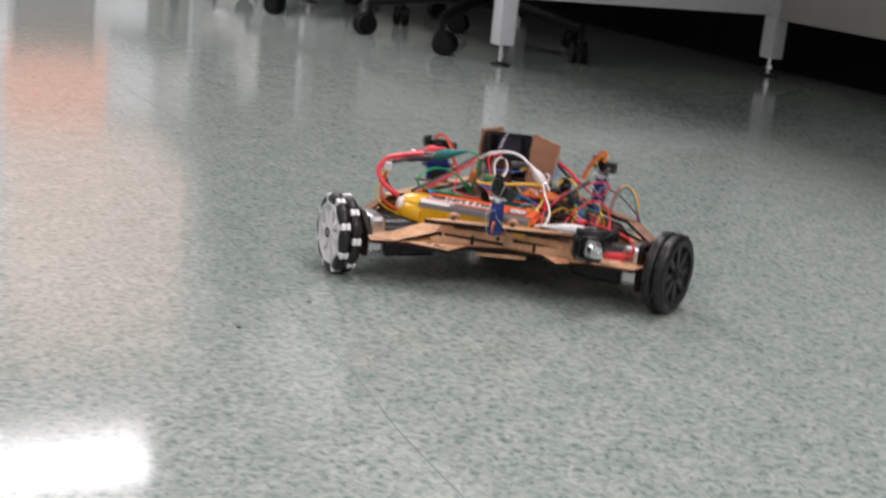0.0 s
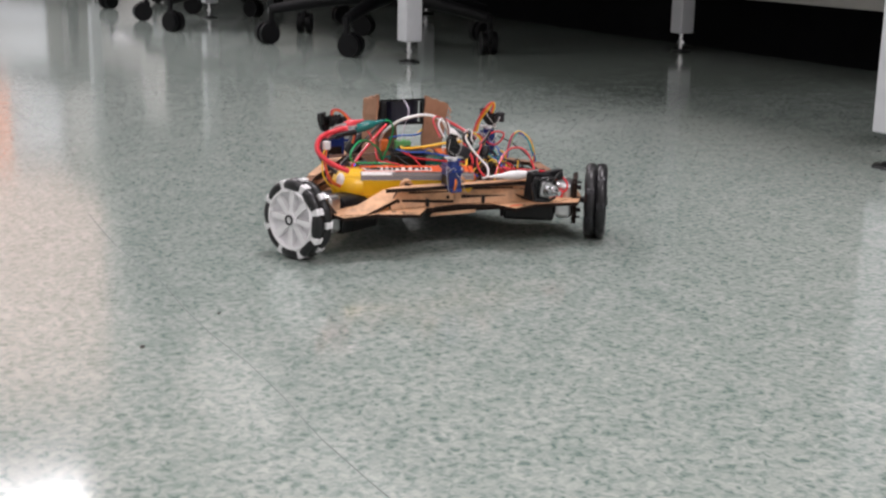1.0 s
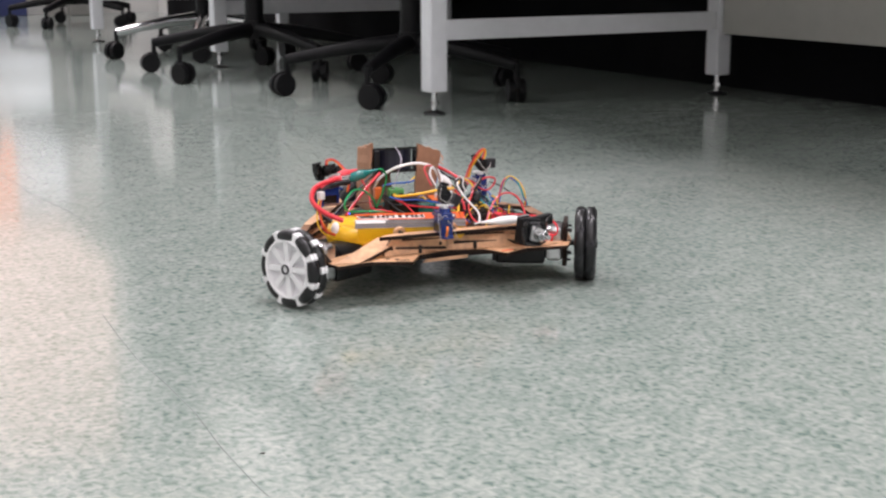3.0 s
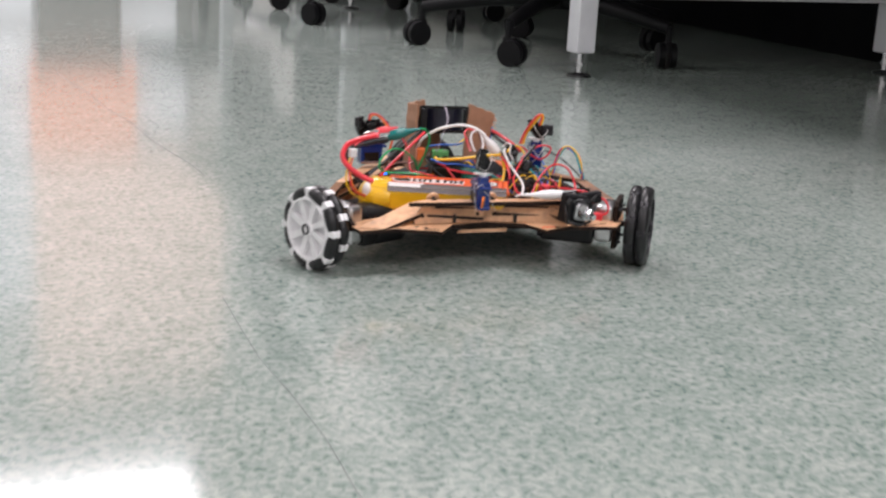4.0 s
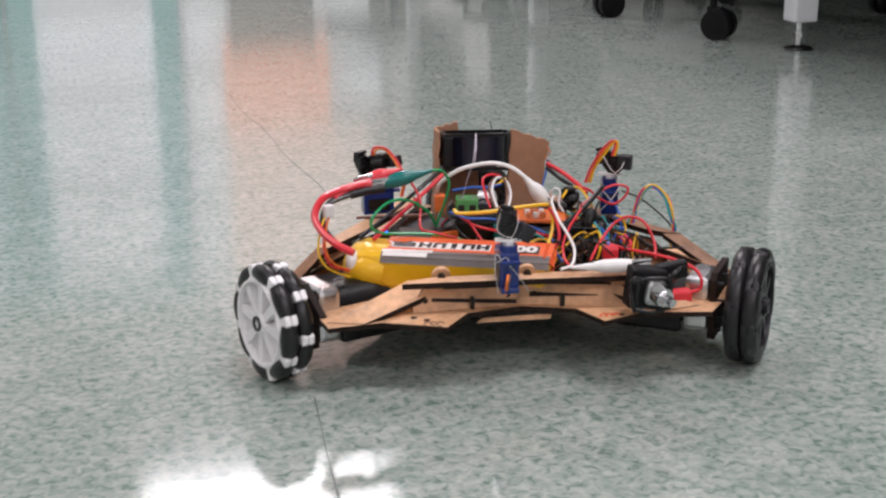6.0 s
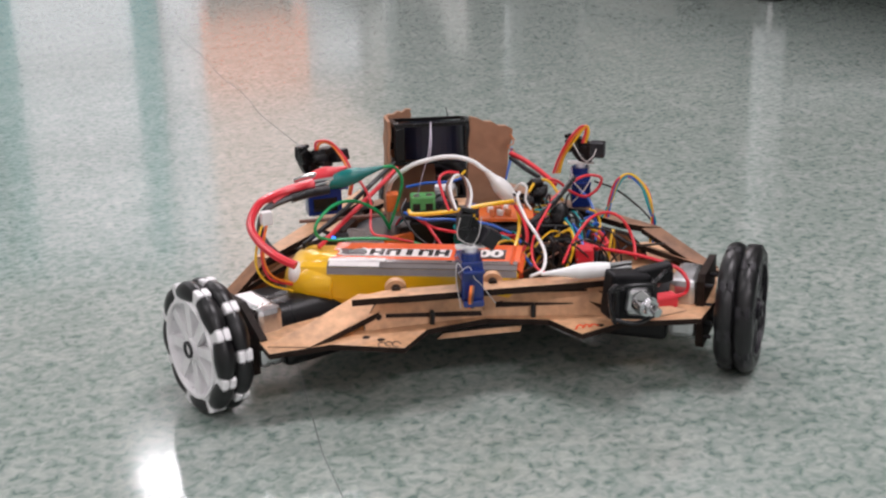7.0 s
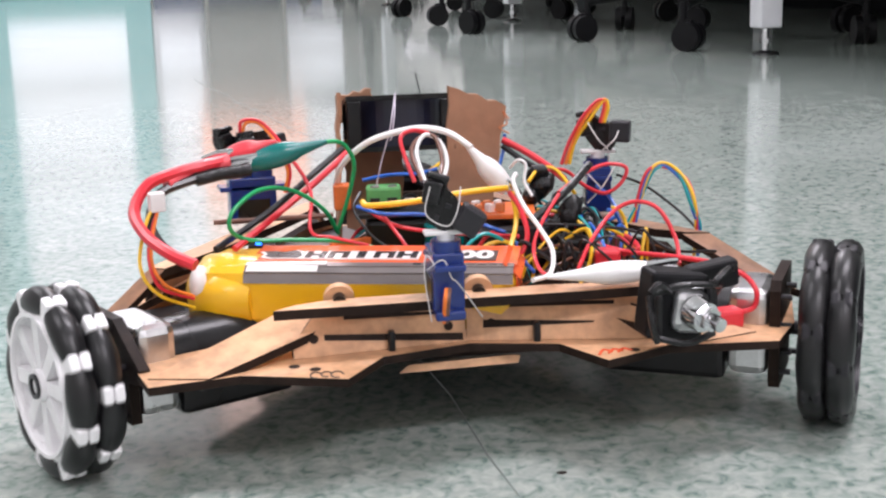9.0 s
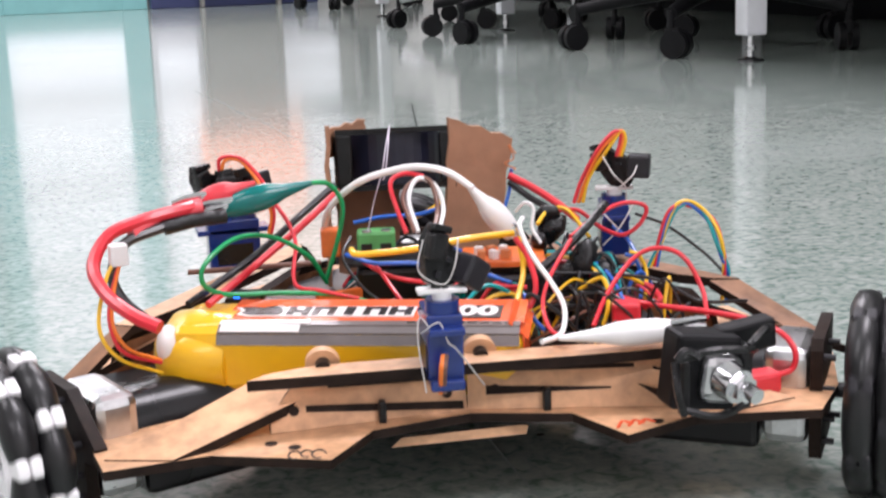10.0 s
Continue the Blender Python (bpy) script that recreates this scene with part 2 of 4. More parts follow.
def lettering(name, text, size, m, mat, parent):
    cu = bpy.data.curves.new(name, "FONT")
    cu.body, cu.size, cu.extrude, cu.offset, cu.align_x, cu.align_y = text, size, 0.0001, 0.0006, "CENTER", "CENTER"
    tmp = bpy.data.objects.new(name, cu)
    scene.collection.objects.link(tmp)
    me = bpy.data.meshes.new_from_object(tmp.evaluated_get(bpy.context.evaluated_depsgraph_get()))
    bpy.data.objects.remove(tmp)
    me.materials.clear()
    me.materials.append(mat)
    ob = new(name, me)
    ob.parent, ob.matrix_basis = parent, m
    return ob


# ---- the room ----
def structure(name, bm, mats, label, m=None):
    ob = new(name, mesh_of(bm, name, mats))
    ob.matrix_basis = m or ROOM
    return tagged(ob, label, name.split("_")[0], kind="structure")


BACK, LEFT, RIGHT, FRONT = 6.75, -3.6, 2.08, -3.2
bm = bmesh.new()
box(bm, (-0.75, 1.8, -0.05), (6.0, 10.4, 0.1))
floor = structure("floor", bm, M["floor"], "glossy green-grey flecked vinyl floor")
bm = bmesh.new()
box(bm, (-0.75, 1.8, CEIL + 0.05), (6.0, 10.4, 0.1))
structure("ceiling", bm, M["ceiling"], "plain white painted ceiling")
for n, c, s in (("wall_north", (-0.75, BACK + 0.1, CEIL / 2), (6.0, 0.2, CEIL)), ("wall_south", (-0.75, FRONT - 0.1, CEIL / 2), (6.0, 0.2, CEIL)),
                ("wall_west", (LEFT - 0.1, 1.8, CEIL / 2), (0.2, 9.7, CEIL)), ("wall_east", (RIGHT + 0.1, 1.8, CEIL / 2), (0.2, 9.7, CEIL))):
    bm = bmesh.new()
    box(bm, c, s)
    structure(n, bm, M["wall"], "off-white painted room wall")

# faint lines scored in the vinyl
for p, q in (((0.10, -0.52), (-0.035, 0.40)), ((-0.02, 0.88), (-0.235, 1.75))):
    bm = bmesh.new()
    line = [Vector((p[0] + (q[0] - p[0]) * k / 12 + 0.003 * math.sin(1.7 * k), p[1] + (q[1] - p[1]) * k / 12, 0.0)) for k in range(13)]
    tube(bm, line, 0.0005, 4)
    structure("trim_floor_line", bm, M["score"], "faint dark line scored in the vinyl floor", Matrix())
for x, y, r in ((-0.024, -0.078, 0.0026), (0.045, -0.006, 0.0016)):
    bm = bmesh.new()
    bmesh.ops.create_icosphere(bm, subdivisions=2, radius=r, matrix=pose(0, 0, 0.0004) @ Matrix.Diagonal((1.3, 0.8, 0.25, 1)))
    thing("dirt_speck", "small dark speck of dirt lying on the floor", "dirt", pose(x, y, 0, 0, 0, 40 * x * 100), "dirt specks", bm, M["char"])

# ceiling lamps
LAMPS = ((0.68, 5.55), (0.80, 3.0), (-1.7, 5.68), (-1.7, 3.0), (0.80, 0.2), (-1.7, 0.2), (0.80, -2.4), (-1.7, -2.4))
for i, (u, v) in enumerate(LAMPS):
    lamp = thing("ceiling_lamp", "recessed white ceiling light panel, switched on", "ceiling lamp", room(u, v, CEIL), "ceiling lamps")
    bm = bmesh.new()
    for c, s in (((0, 0.22, -0.012), (1.24, 0.02, 0.024)), ((0, -0.22, -0.012), (1.24, 0.02, 0.024)), ((0.61, 0, -0.012), (0.02, 0.42, 0.024)), ((-0.61, 0, -0.012), (0.02, 0.42, 0.024))):
        box(bm, c, s)
    part("frame", bm, M["white_steel"], lamp)
    bm = bmesh.new()
    box(bm, (0, 0, -0.008), (1.2, 0.42, 0.008))
    part("diffuser", bm, M["lamp"], lamp, "glowing white diffuser")
    light = bpy.data.lights.new("panel_light", "AREA")
    light.shape, light.size, light.size_y, light.energy, light.color = "RECTANGLE", 1.2, 0.42, (34, 60, 48, 52)[i // 2 if i > 3 else i] if u > 0 else 18, (1.0, 0.915, 0.98)
    lo = new("panel_light", light)
    lo.matrix_basis = room(u, v, CEIL - 0.02)


# ---- desks ----
def desk(u0, v0, u1, v1):
    """A white steel desk: square legs on levelling feet, low rails, a pale top and back panel."""
    d = thing("desk", "white steel-framed desk with square legs on levelling feet", "desk", room(u0, v0), "desks")
    w, l = u1 - u0, v1 - v0
    for x, y in ((0, 0), (w, 0), (0, l), (w, l)):
        bm = bmesh.new()
        box(bm, (x, y, 0.3835), (0.042, 0.042, 0.673), bevel=0.003)
        leg = part("leg", bm, M["white_steel"], d)
        bm = bmesh.new()
        cyl(bm, (x, y, 0.004), (x, y, 0.052), 0.006, seg=12)
        cyl(bm, (x, y, 0.02), (x, y, 0.028), 0.010, seg=6)
        part("stem", bm, M["chrome"], leg, "threaded steel stem")
        bm = bmesh.new()
        cyl(bm, (x, y, 0.0), (x, y, 0.004), 0.025, 0.023, seg=20)
        cyl(bm, (x, y, 0.004), (x, y, 0.008), 0.016, 0.008, seg=20)
        part("foot", bm, M["black_plastic"], leg, "round black foot pad")
    for y in (0, l):
        bm = bmesh.new()
        box(bm, (w / 2, y, 0.176), (w - 0.042, 0.03, 0.042), bevel=0.002)
        part("rail", bm, M["white_steel"], d)
    bm = bmesh.new()
    box(bm, (w, l / 2, 0.43), (0.018, l - 0.046, 0.57), bevel=0.002)
    part("modesty_panel", bm, M["pale_panel"], d, "pale back panel")
    return d


desk(1.097, 0.240, 1.875, 1.640)
desk(1.107, 2.98, 1.873, 4.33)
bm = bmesh.new()
box(bm, (0, 0, 0.735), (1.08, 4.5, 0.03), bevel=0.004)
thing("worktop", "long pale laminate worktop lying across the white desk frames", "worktop", room(1.51, 2.3), "", bm, M["pale_panel"])
# added black sheet: stands for the deep shade under the desks, cuts wall bounce
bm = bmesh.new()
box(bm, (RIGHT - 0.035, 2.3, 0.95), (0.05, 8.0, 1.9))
structure("wall_lining", bm, M["shade_black"], "added black sheet on the wall, standing for the shade behind the desks")


# ---- office chairs ----
def chair(x, y, turn, radius, star_mat, star_label):
    c = thing("office_chair", "black office chair on a five-star %s base with castors" % star_label, "chair", pose(x, y, 0, 0, 0, turn), "office chairs")
    for k in range(5):
        m = pose(0, 0, 0, 0, 0, 72 * k)
        bm = bmesh.new()
        line = [m @ Vector(p) for p in ((0.03, 0, 0.125), (radius * 0.5, 0, 0.112), (radius, 0, 0.085))]
        tube(bm, smooth_line(line, 5), lambda t: 0.021 - 0.008 * t, 10)
        arm = part("arm", bm, star_mat, c)
        bm = bmesh.new()
        s = m @ pose(radius, 0, 0, 0, 0, 35 + 50 * k)
        for side in (-0.012, 0.012):
            cyl(bm, s @ Vector((0.012, side - 0.007, 0.027)), s @ Vector((0.012, side + 0.007, 0.027)), 0.027, seg=20)
        box(bm, (0.004, 0, 0.045), (0.03, 0.012, 0.026), s, 0.003)
        cyl(bm, s @ Vector((0, 0, 0.05)), s @ Vector((0, 0, 0.09)), 0.007, seg=10)
        part("castor", bm, M["chair_plastic"], c, "twin-wheel black castor")
    bm = bmesh.new()
    cyl(bm, (0, 0, 0.1), (0, 0, 0.15), 0.034, 0.03)
    cyl(bm, (0, 0, 0.15), (0, 0, 0.30), 0.026)
    cyl(bm, (0, 0, 0.30), (0, 0, 0.42), 0.015)
    part("gas_column", bm, M["chair_plastic"], c)
    bm = bmesh.new()
    box(bm, (0, 0, 0.46), (0.48, 0.47, 0.075), bevel=0.03)
    part("seat", bm, M["fabric"], c)
    bm = bmesh.new()
    box(bm, (0.23, 0, 0.80), (0.06, 0.44, 0.50), bevel=0.025)
    box(bm, (0.24, 0, 0.52), (0.015, 0.06, 0.2), bevel=0.004)
    part("backrest", bm, M["fabric"], c)
    return c


chair(0.83, 2.20, 162, 0.30, M["chair_plastic"], "black plastic")
chair(0.578, 2.875, 148, 0.31, M["chair_plastic"], "black plastic")
chair(0.545, 3.60, 185, 0.29, M["chrome"], "chrome")
chair(0.24, 5.62, 26, 0.29, M["chair_plastic"], "black plastic")

# ---- furniture along the back wall ----
V = BACK


def glazed(name, label, category, u, w, z0, z1, frame_mat, pane_mat, bars=0):
    """A framed pane before the back wall: two stiles, two rails, a pane and cross bars."""
    g = thing(name, label, category, room(u, V - 0.03))
    t = 0.13 if frame_mat == "teal" else 0.03
    for nm, c, q in (("stile", (-w / 2 + t / 2, 0, (z0 + z1) / 2), (t, 0.05, z1 - z0)), ("stile", (w / 2 - t / 2, 0, (z0 + z1) / 2), (t, 0.05, z1 - z0)),
                     ("rail", (0, 0, z0 + 0.065), (w - 2 * t, 0.046, 0.13)), ("rail", (0, 0, z1 - 0.04), (w - 2 * t, 0.046, 0.08))):
        bm = bmesh.new()
        box(bm, c, q, bevel=0.003)
        part(nm, bm, M[frame_mat], g)
    bm = bmesh.new()
    box(bm, (0, 0.012, (z0 + z1) / 2 + 0.025), (w - 2 * t, 0.01, z1 - z0 - 0.21))
    part("pane", bm, M[pane_mat], g, "bright frosted pane")
    for k in range(bars):
        bm = bmesh.new()
        box(bm, (0, -0.004, z0 + (z1 - z0) * (k + 1.0) / (bars + 1.4)), (w - 2 * t, 0.024, 0.028), bevel=0.002)
        part("glazing_bar", bm, M["grey_paint"], g)
    return g


glazed("glazed_door", "teal-framed door with daylit frosted glass", "door", 0.025, 0.85, 0.0, 2.05, "teal", "daylight", 3)
glazed("side_window", "narrow daylit frosted window in a white frame", "window", 0.59, 0.27, 0.10, 2.05, "white_steel", "daylight", 4)
glazed("side_window", "low daylit frosted window in a white frame", "window", 1.33, 0.42, 0.10, 1.12, "white_steel", "daylight", 3)
glazed("side_window", "narrow daylit frosted window in a white frame", "window", -0.75, 0.66, 0.10, 2.05, "teal", "daylight", 3)
low = thing("low_plinth", "navy blue plinth along the back wall", "plinth", room(0.90, V - 0.10))
bm = bmesh.new()
box(bm, (0, 0, 0.05), (0.88, 0.10, 0.10), bevel=0.004)
part("body", bm, M["navy"], low)
rack = thing("louvre_rack", "grey slatted rack below an orange curtain", "rack", room(0.915, V - 0.22))
for k in range(7):
    bm = bmesh.new()
    box(bm, (0, 0, 0.14 + 0.085 * k), (0.38, 0.06, 0.062), bevel=0.004)
    part("slat", bm, M["grey_paint"], rack)
for x in (-0.20, 0.20):
    bm = bmesh.new()
    box(bm, (x, 0, 0.36), (0.02, 0.07, 0.72), bevel=0.003)
    part("upright", bm, M["grey_paint"], rack)


def cloth(u, v, w, z0, z1, fold, mat, name, label, category):
    """A hanging sheet of cloth in soft upright folds."""
    bm = bmesh.new()
    line = [((k / 40 - 0.5) * w, fold * math.sin(k * 1.25)) for k in range(41)]
    for (x0, y0), (x1, y1) in zip(line, line[1:]):
        bm.faces.new([bm.verts.new(p) for p in ((x0, y0, z0), (x1, y1, z0), (x1, y1, z1), (x0, y0, z1))])
    bmesh.ops.remove_doubles(bm, verts=bm.verts, dist=1e-5)
    bmesh.ops.solidify(bm, geom=bm.faces[:], thickness=0.002)
    return thing(name, label, category, room(u, v), "", bm, M[mat])


# orange cloth with added glow, then a made-up peach sheet for the warm-lit wall
cloth(0.945, V - 0.13, 0.56, 0.66, 1.13, 0.012, "curtain", "curtain", "orange curtain with a glow added for its reflection in the floor", "curtain")
cloth(1.200, V - 0.10, 1.05, 1.15, 2.60, 0.006, "blind", "warm_wall_sheet", "added pale peach glowing sheet, standing for warm light on the wall", "blind")
for u, wd in ((1.475, 0.08), (1.62, 0.14)):
    bm = bmesh.new()
    box(bm, (0, 0, 0.33), (wd, 0.05, 0.66), bevel=0.004)
    thing("wall_post", "grey painted post standing before the back wall", "post", room(u, V - 0.2), "wall posts", bm, M["grey_paint"])


# ---- the robot ----
robot = thing("robot", "three-wheeled hobby robot of laser-cut board with loose coloured wiring", "robot", pose(0, 0, 0))
MDF = [M["mdf"], M["char"]]


def plate(name, pts, z0, z1, parent=robot, label="", m=None, mats=None):
    bm = bmesh.new()
    slab(bm, mm(*pts), z0 / 1000, z1 / 1000, m)
    return part(name, bm, mats or MDF, parent, label)


# three alike sides, one before each pair of wheels
SIDES = [pose(0.001, 0, 0, 0, 0, a) @ pose(-0.001, 0, 0) for a in (0, 120, -120)]
SIDE = ((-108, -124), (-86, -119), (-46, -131), (-31, -106), (5, -95), (40, -103), (54, -128), (82, -114), (112, -116))
outline = [(-120, -127), *SIDE[1:-1], (126, -117), (142, -92)]
for r in SIDES[1:]:
    outline += [tuple((r @ Vector((x / 1000, y / 1000, 0)) * 1000).xy) for x, y in SIDE]
base = plate("base_plate", outline + [(-131, -92)], 40.6, 44, label="tan laser-cut board with charred edges")
# sloping arms from the base plate up to the top strip
for side in SIDES:
    for q in (((-121, -117, 44.5), (-98, -122, 44.5), (-52, -95.5, 55), (-38, -92, 60), (-68, -84, 60), (-95, -101, 52)),
              ((121, -104, 44.5), (95, -98, 52), (68, -84, 60), (38, -92, 60), (52, -94, 55), (98, -112, 44.5)))\
            + ((((112, -104, 45), (84, -93, 65), (84, -101, 65), (110, -114, 45)), ((-110, -122, 45), (-73, -108, 65), (-65, -98, 65), (-104, -112, 45))) if side != SIDES[0] else ()):
        bm = bmesh.new()
        hi = [bm.verts.new(side @ (Vector(p) / 1000)) for p in q]
        lo = [bm.verts.new(side @ (Vector(p) / 1000 - Vector((0, 0, 0.0035)))) for p in q]
        bm.faces.new(hi)
        bm.faces.new(lo[::-1])
        for i in range(len(q)):
            j = (i + 1) % len(q)
            bm.faces.new((lo[i], lo[j], hi[j], hi[i])).material_index = 1
        bmesh.ops.recalc_face_normals(bm, faces=bm.faces)
        part("arm", bm, MDF if side == SIDES[0] else [M["mdf_shaded"], M["char"]], robot)
    # upright front boards with long tapered slots
    for x0, y0, x1, y1, slots in ((-66, -103, 4, -91.5, ((0.18, 0.98, 0.50, 0.36, 0.20, 0.02), (0.30, 1.0, 0.92, 0.80, 0.74, 0.68))),
                                  (4, -91.5, 86, -105, ((0.08, 0.62, 0.50, 0.30, 0.44, 0.40), (0.0, 0.72, 0.92, 0.78, 0.93, 0.84), (0.80, 0.98, 0.86, 0.80, 0.60, 0.56)))):
        a, b = Vector((x0, y0, 0)) / 1000, Vector((x1, y1, 0)) / 1000
        length, turn = (b - a).length, math.degrees(math.atan2(b.y - a.y, b.x - a.x))
        m = side @ pose(a.x, a.y, 0.0442, 0, 0, turn) @ pose(0, 0, 0, 72, 0, 0)
        bm = bmesh.new()
        left = 0.010 if x0 < 0 else 0.0
        slab(bm, [(0, 0), (length, 0), (length, 0.0168), (left, 0.0168), (0, 0.006)], -0.004, 0.0, m)
        board = part("front_board", bm, MDF if side == SIDES[0] else [M["mdf_shaded"], M["char"]], robot, "slotted tan front board" if side == SIDES[0] else "slotted side board with shade in its brown colour")
        for s0, s1, t0, b0, t1, b1 in slots:
            bm = bmesh.new()
            slab(bm, [(s0 * length, b0 * 0.0168), (s1 * length, b1 * 0.0168), (s1 * length, t1 * 0.0168), (s0 * length, t0 * 0.0168)], -0.001, 0.0002, m, 1, 1)
            part("slot", bm, MDF, board)
        for s0, t0 in ((0.12, 0.42), (0.9, 0.40)):
            bm = bmesh.new()
            cyl(bm, m @ Vector((s0 * length, t0 * 0.0168, -0.001)), m @ Vector((s0 * length, t0 * 0.0168, 0.0003)), 0.0019, seg=12)
            part("hole", bm, M["char"], board)
    plate("top_strip", ((-73, -108), (60, -103), (84, -101), (84, -93), (36, -90.5), (-50, -95), (-65, -101)), 61.6, 65.5, m=side, mats=MDF if side != SIDES[1] else [M["mdf_shaded"], M["char"]])
plate("under_plate", ((0, 0), (49, 1.2), (50, 4.2), (47, 4.6), (4, 3.2)), 0, 3.5, label="narrow tan strip under the base plate", m=pose(-0.0245, -0.0925, 0.0325, 0, 0, 1) @ pose(0, 0, 0, 76, 0, 0))
# unseen dark deck, added to deepen the shadow and block reflections underneath
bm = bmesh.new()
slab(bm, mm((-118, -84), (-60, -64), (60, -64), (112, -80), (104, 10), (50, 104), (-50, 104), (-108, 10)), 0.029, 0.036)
part("shade_deck", bm, [M["char"], M["char"]], robot, "added dark deck deepening the shade under the robot")
for x, y in ((-47, -94), (9, -92.5)):
    bm = bmesh.new()
    cyl(bm, (x / 1000, (y + 1) / 1000, 0.0645), (x / 1000, (y + 4.5) / 1000, 0.0652), 0.0062, seg=24)
    ring = part("washer", bm, M["mdf"], robot, "round board washer standing on edge")
    bm = bmesh.new()
    cyl(bm, (x / 1000, (y - 3.5) / 1000, 0.0650), (x / 1000, (y + 1) / 1000, 0.0655), 0.0026, seg=12)
    part("bolt", bm, M["black_plastic"], ring)
for x, y in ((-27, -97.5), (32, -96.5)):
    bm = bmesh.new()
    box(bm, (x / 1000, y / 1000, 0.0475), (0.0028, 0.0045, 0.009), pose(0, 0, 0, 0, 0, 0), 0.001)
    part("cable_tie", bm, M["black_plastic"], robot, "black cable tie round the board")
for x, y, z in ((-90, -112, 44.2), (-66, -112, 44.2), (67, -117, 44.2), (-58, -117, 44.2), (108, -96, 44.2)):
    bm = bmesh.new()
    cyl(bm, (x / 1000, y / 1000, z / 1000 - 0.0004), (x / 1000, y / 1000, z / 1000), 0.0022, seg=12)
    part("screw_hole", bm, M["char"], robot)
# hand-drawn marks on the two points of the base plate
for k, (x, y, r) in enumerate(((-50, -125, 2.4), (-54, -124, 2.0), (-58, -124.5, 2.2))):
    bm = bmesh.new()
    ring = [Vector((x / 1000 + 0.001 * r * math.cos(a), y / 1000 + 0.0016 * r * math.sin(a), 0.0441)) for a in (i * math.pi / 5 for i in range(9))]
    tube(bm, ring, 0.00035, 5)
    part("ink_mark", bm, M["marker"], robot)
for k in range(3):
    bm = bmesh.new()
    tube(bm, smooth_line([(0.052 + 0.004 * k, -0.121 + 0.001 * k, 0.0441), (0.055 + 0.004 * k, -0.115, 0.0441), (0.058 + 0.004 * k, -0.118, 0.0441)], 3), 0.0006, 5)
    part("ink_mark", bm, M["red_marker"], robot)
# dark deck behind the battery
bm = bmesh.new()
slab(bm, mm((-76, -20), (92, -46), (88, 8), (60, 58), (30, 100), (-36, 102), (-60, 72)), 0.0442, 0.0545)
part("deck", bm, [M["grey_plastic"], M["black_plastic"]], robot, "dark grey plastic deck")

# wheels
AX = {"left": (-0.1560, -0.0942, 210.0), "right": (0.1590, -0.0905, -27.0), "rear": (0.0, 0.182, 90.0)}
WR = 0.0388


def wheel(x, y, axis, white):
    """An omni wheel of two offset rows of rollers on a spoked hub; its x axis points outwards."""
    h = WR - 0.0085
    hub_mat = M["hub_white"] if white else M["grey_plastic"]
    bm = bmesh.new()
    lathe(bm, [(-0.0105, 0.0065), (0.0112, 0.0065)], 20, caps=True)
    for x0 in (-0.0053, 0.0053):
        lathe(bm, [(x0 - 0.0045, h - 0.0035), (x0 - 0.0045, h), (x0 + 0.0045, h), (x0 + 0.0045, h - 0.0035)], 40)
    lathe(bm, [(0.0070, h - 0.0032), (0.0112, h - 0.0030), (0.0112, h - 0.0014), (0.0085, h - 0.001)], 40)
    w = part("wheel", bm, hub_mat, robot, "omni wheel with %s hub" % ("a white spoked" if white else "a dark"))
    w.matrix_basis = pose(x, y, WR, 0, 0, axis)
    bm = bmesh.new()
    lathe(bm, [(0.0108, 0.0034), (0.0124, 0.0034), (0.0124, 0.0050), (0.0108, 0.0050)], 20)
    cyl(bm, (-0.02, 0, 0), (0.01, 0, 0), 0.003, seg=12)
    part("axle", bm, M["grey_plastic"], w)
    # disc behind the spokes; on the white hub its grey paints in the gaps' shade
    bm = bmesh.new()
    lathe(bm, [(0.0010, 0.0), (0.0010, h - 0.0022), (0.0082, h - 0.0026), (0.0050, h - 0.0060), (0.0030, h * 0.6), (0.0045, 0.008), (0.0045, 0.0)], 40)
    part("inner_disc", bm, M["hub_shaded"] if white else hub_mat, w)
    bms = bmesh.new()
    slab(bms, [(0.0042, -0.0024), (h - 0.003, -0.0032), (h - 0.003, 0.0032), (0.0042, 0.0024)], -0.0025, 0.0092, pose(0, 0, 0, 0, -90, 0) @ pose(0, 0, 0, 0, 0, 0) @ Matrix.Diagonal((1, 1, -1, 1)), 0, 0)
    bmesh.ops.recalc_face_normals(bms, faces=bms.faces)
    spoke = mesh_of(bms, "spoke", hub_mat)
    for k in range(8):
        o = new("spoke", spoke)
        o.parent, o.matrix_basis = w, pose(0, 0, 0, 45 * k, 0, 0)
    n, rr = 8, 0.0062
    span = 2 * math.pi / n
    bmr = bmesh.new()
    arc = [(i / 8 - 0.5) * span * (0.80 if white else 0.95) for i in range(9)]
    line = [Vector((0, (WR - rr) * math.sin(a), (WR - rr) * math.cos(a))) for a in arc]
    tube(bmr, line, lambda t: rr * ((0.80 if white else 0.92) + (0.20 if white else 0.08) * math.sin(math.pi * min(1, max(0, t)))) , 12)
    roller = mesh_of(bmr, "roller", M["rubber"])
    bmr = bmesh.new()
    for xc in (-0.0023, 0.0023):
        box(bmr, (xc, 0, WR - 0.0062), (0.0040, 0.0068, 0.0110), bevel=0.0010)
    box(bmr, (0, 0, WR - 0.0075), (0.0072, 0.0046, 0.0100))
    clasp = mesh_of(bmr, "clasp", hub_mat)
    for row, x0 in enumerate((0.0053, -0.0053)):
        for k in range(n):
            a = math.degrees(span) * (k + 0.5 * row)
            for nm, me, da in (("roller", roller, 0), ("clasp", clasp, 22.5)):
                o = new(nm, me)
                o.parent, o.matrix_basis = w, pose(x0, 0, 0, a + da, 0, 0)
    return w


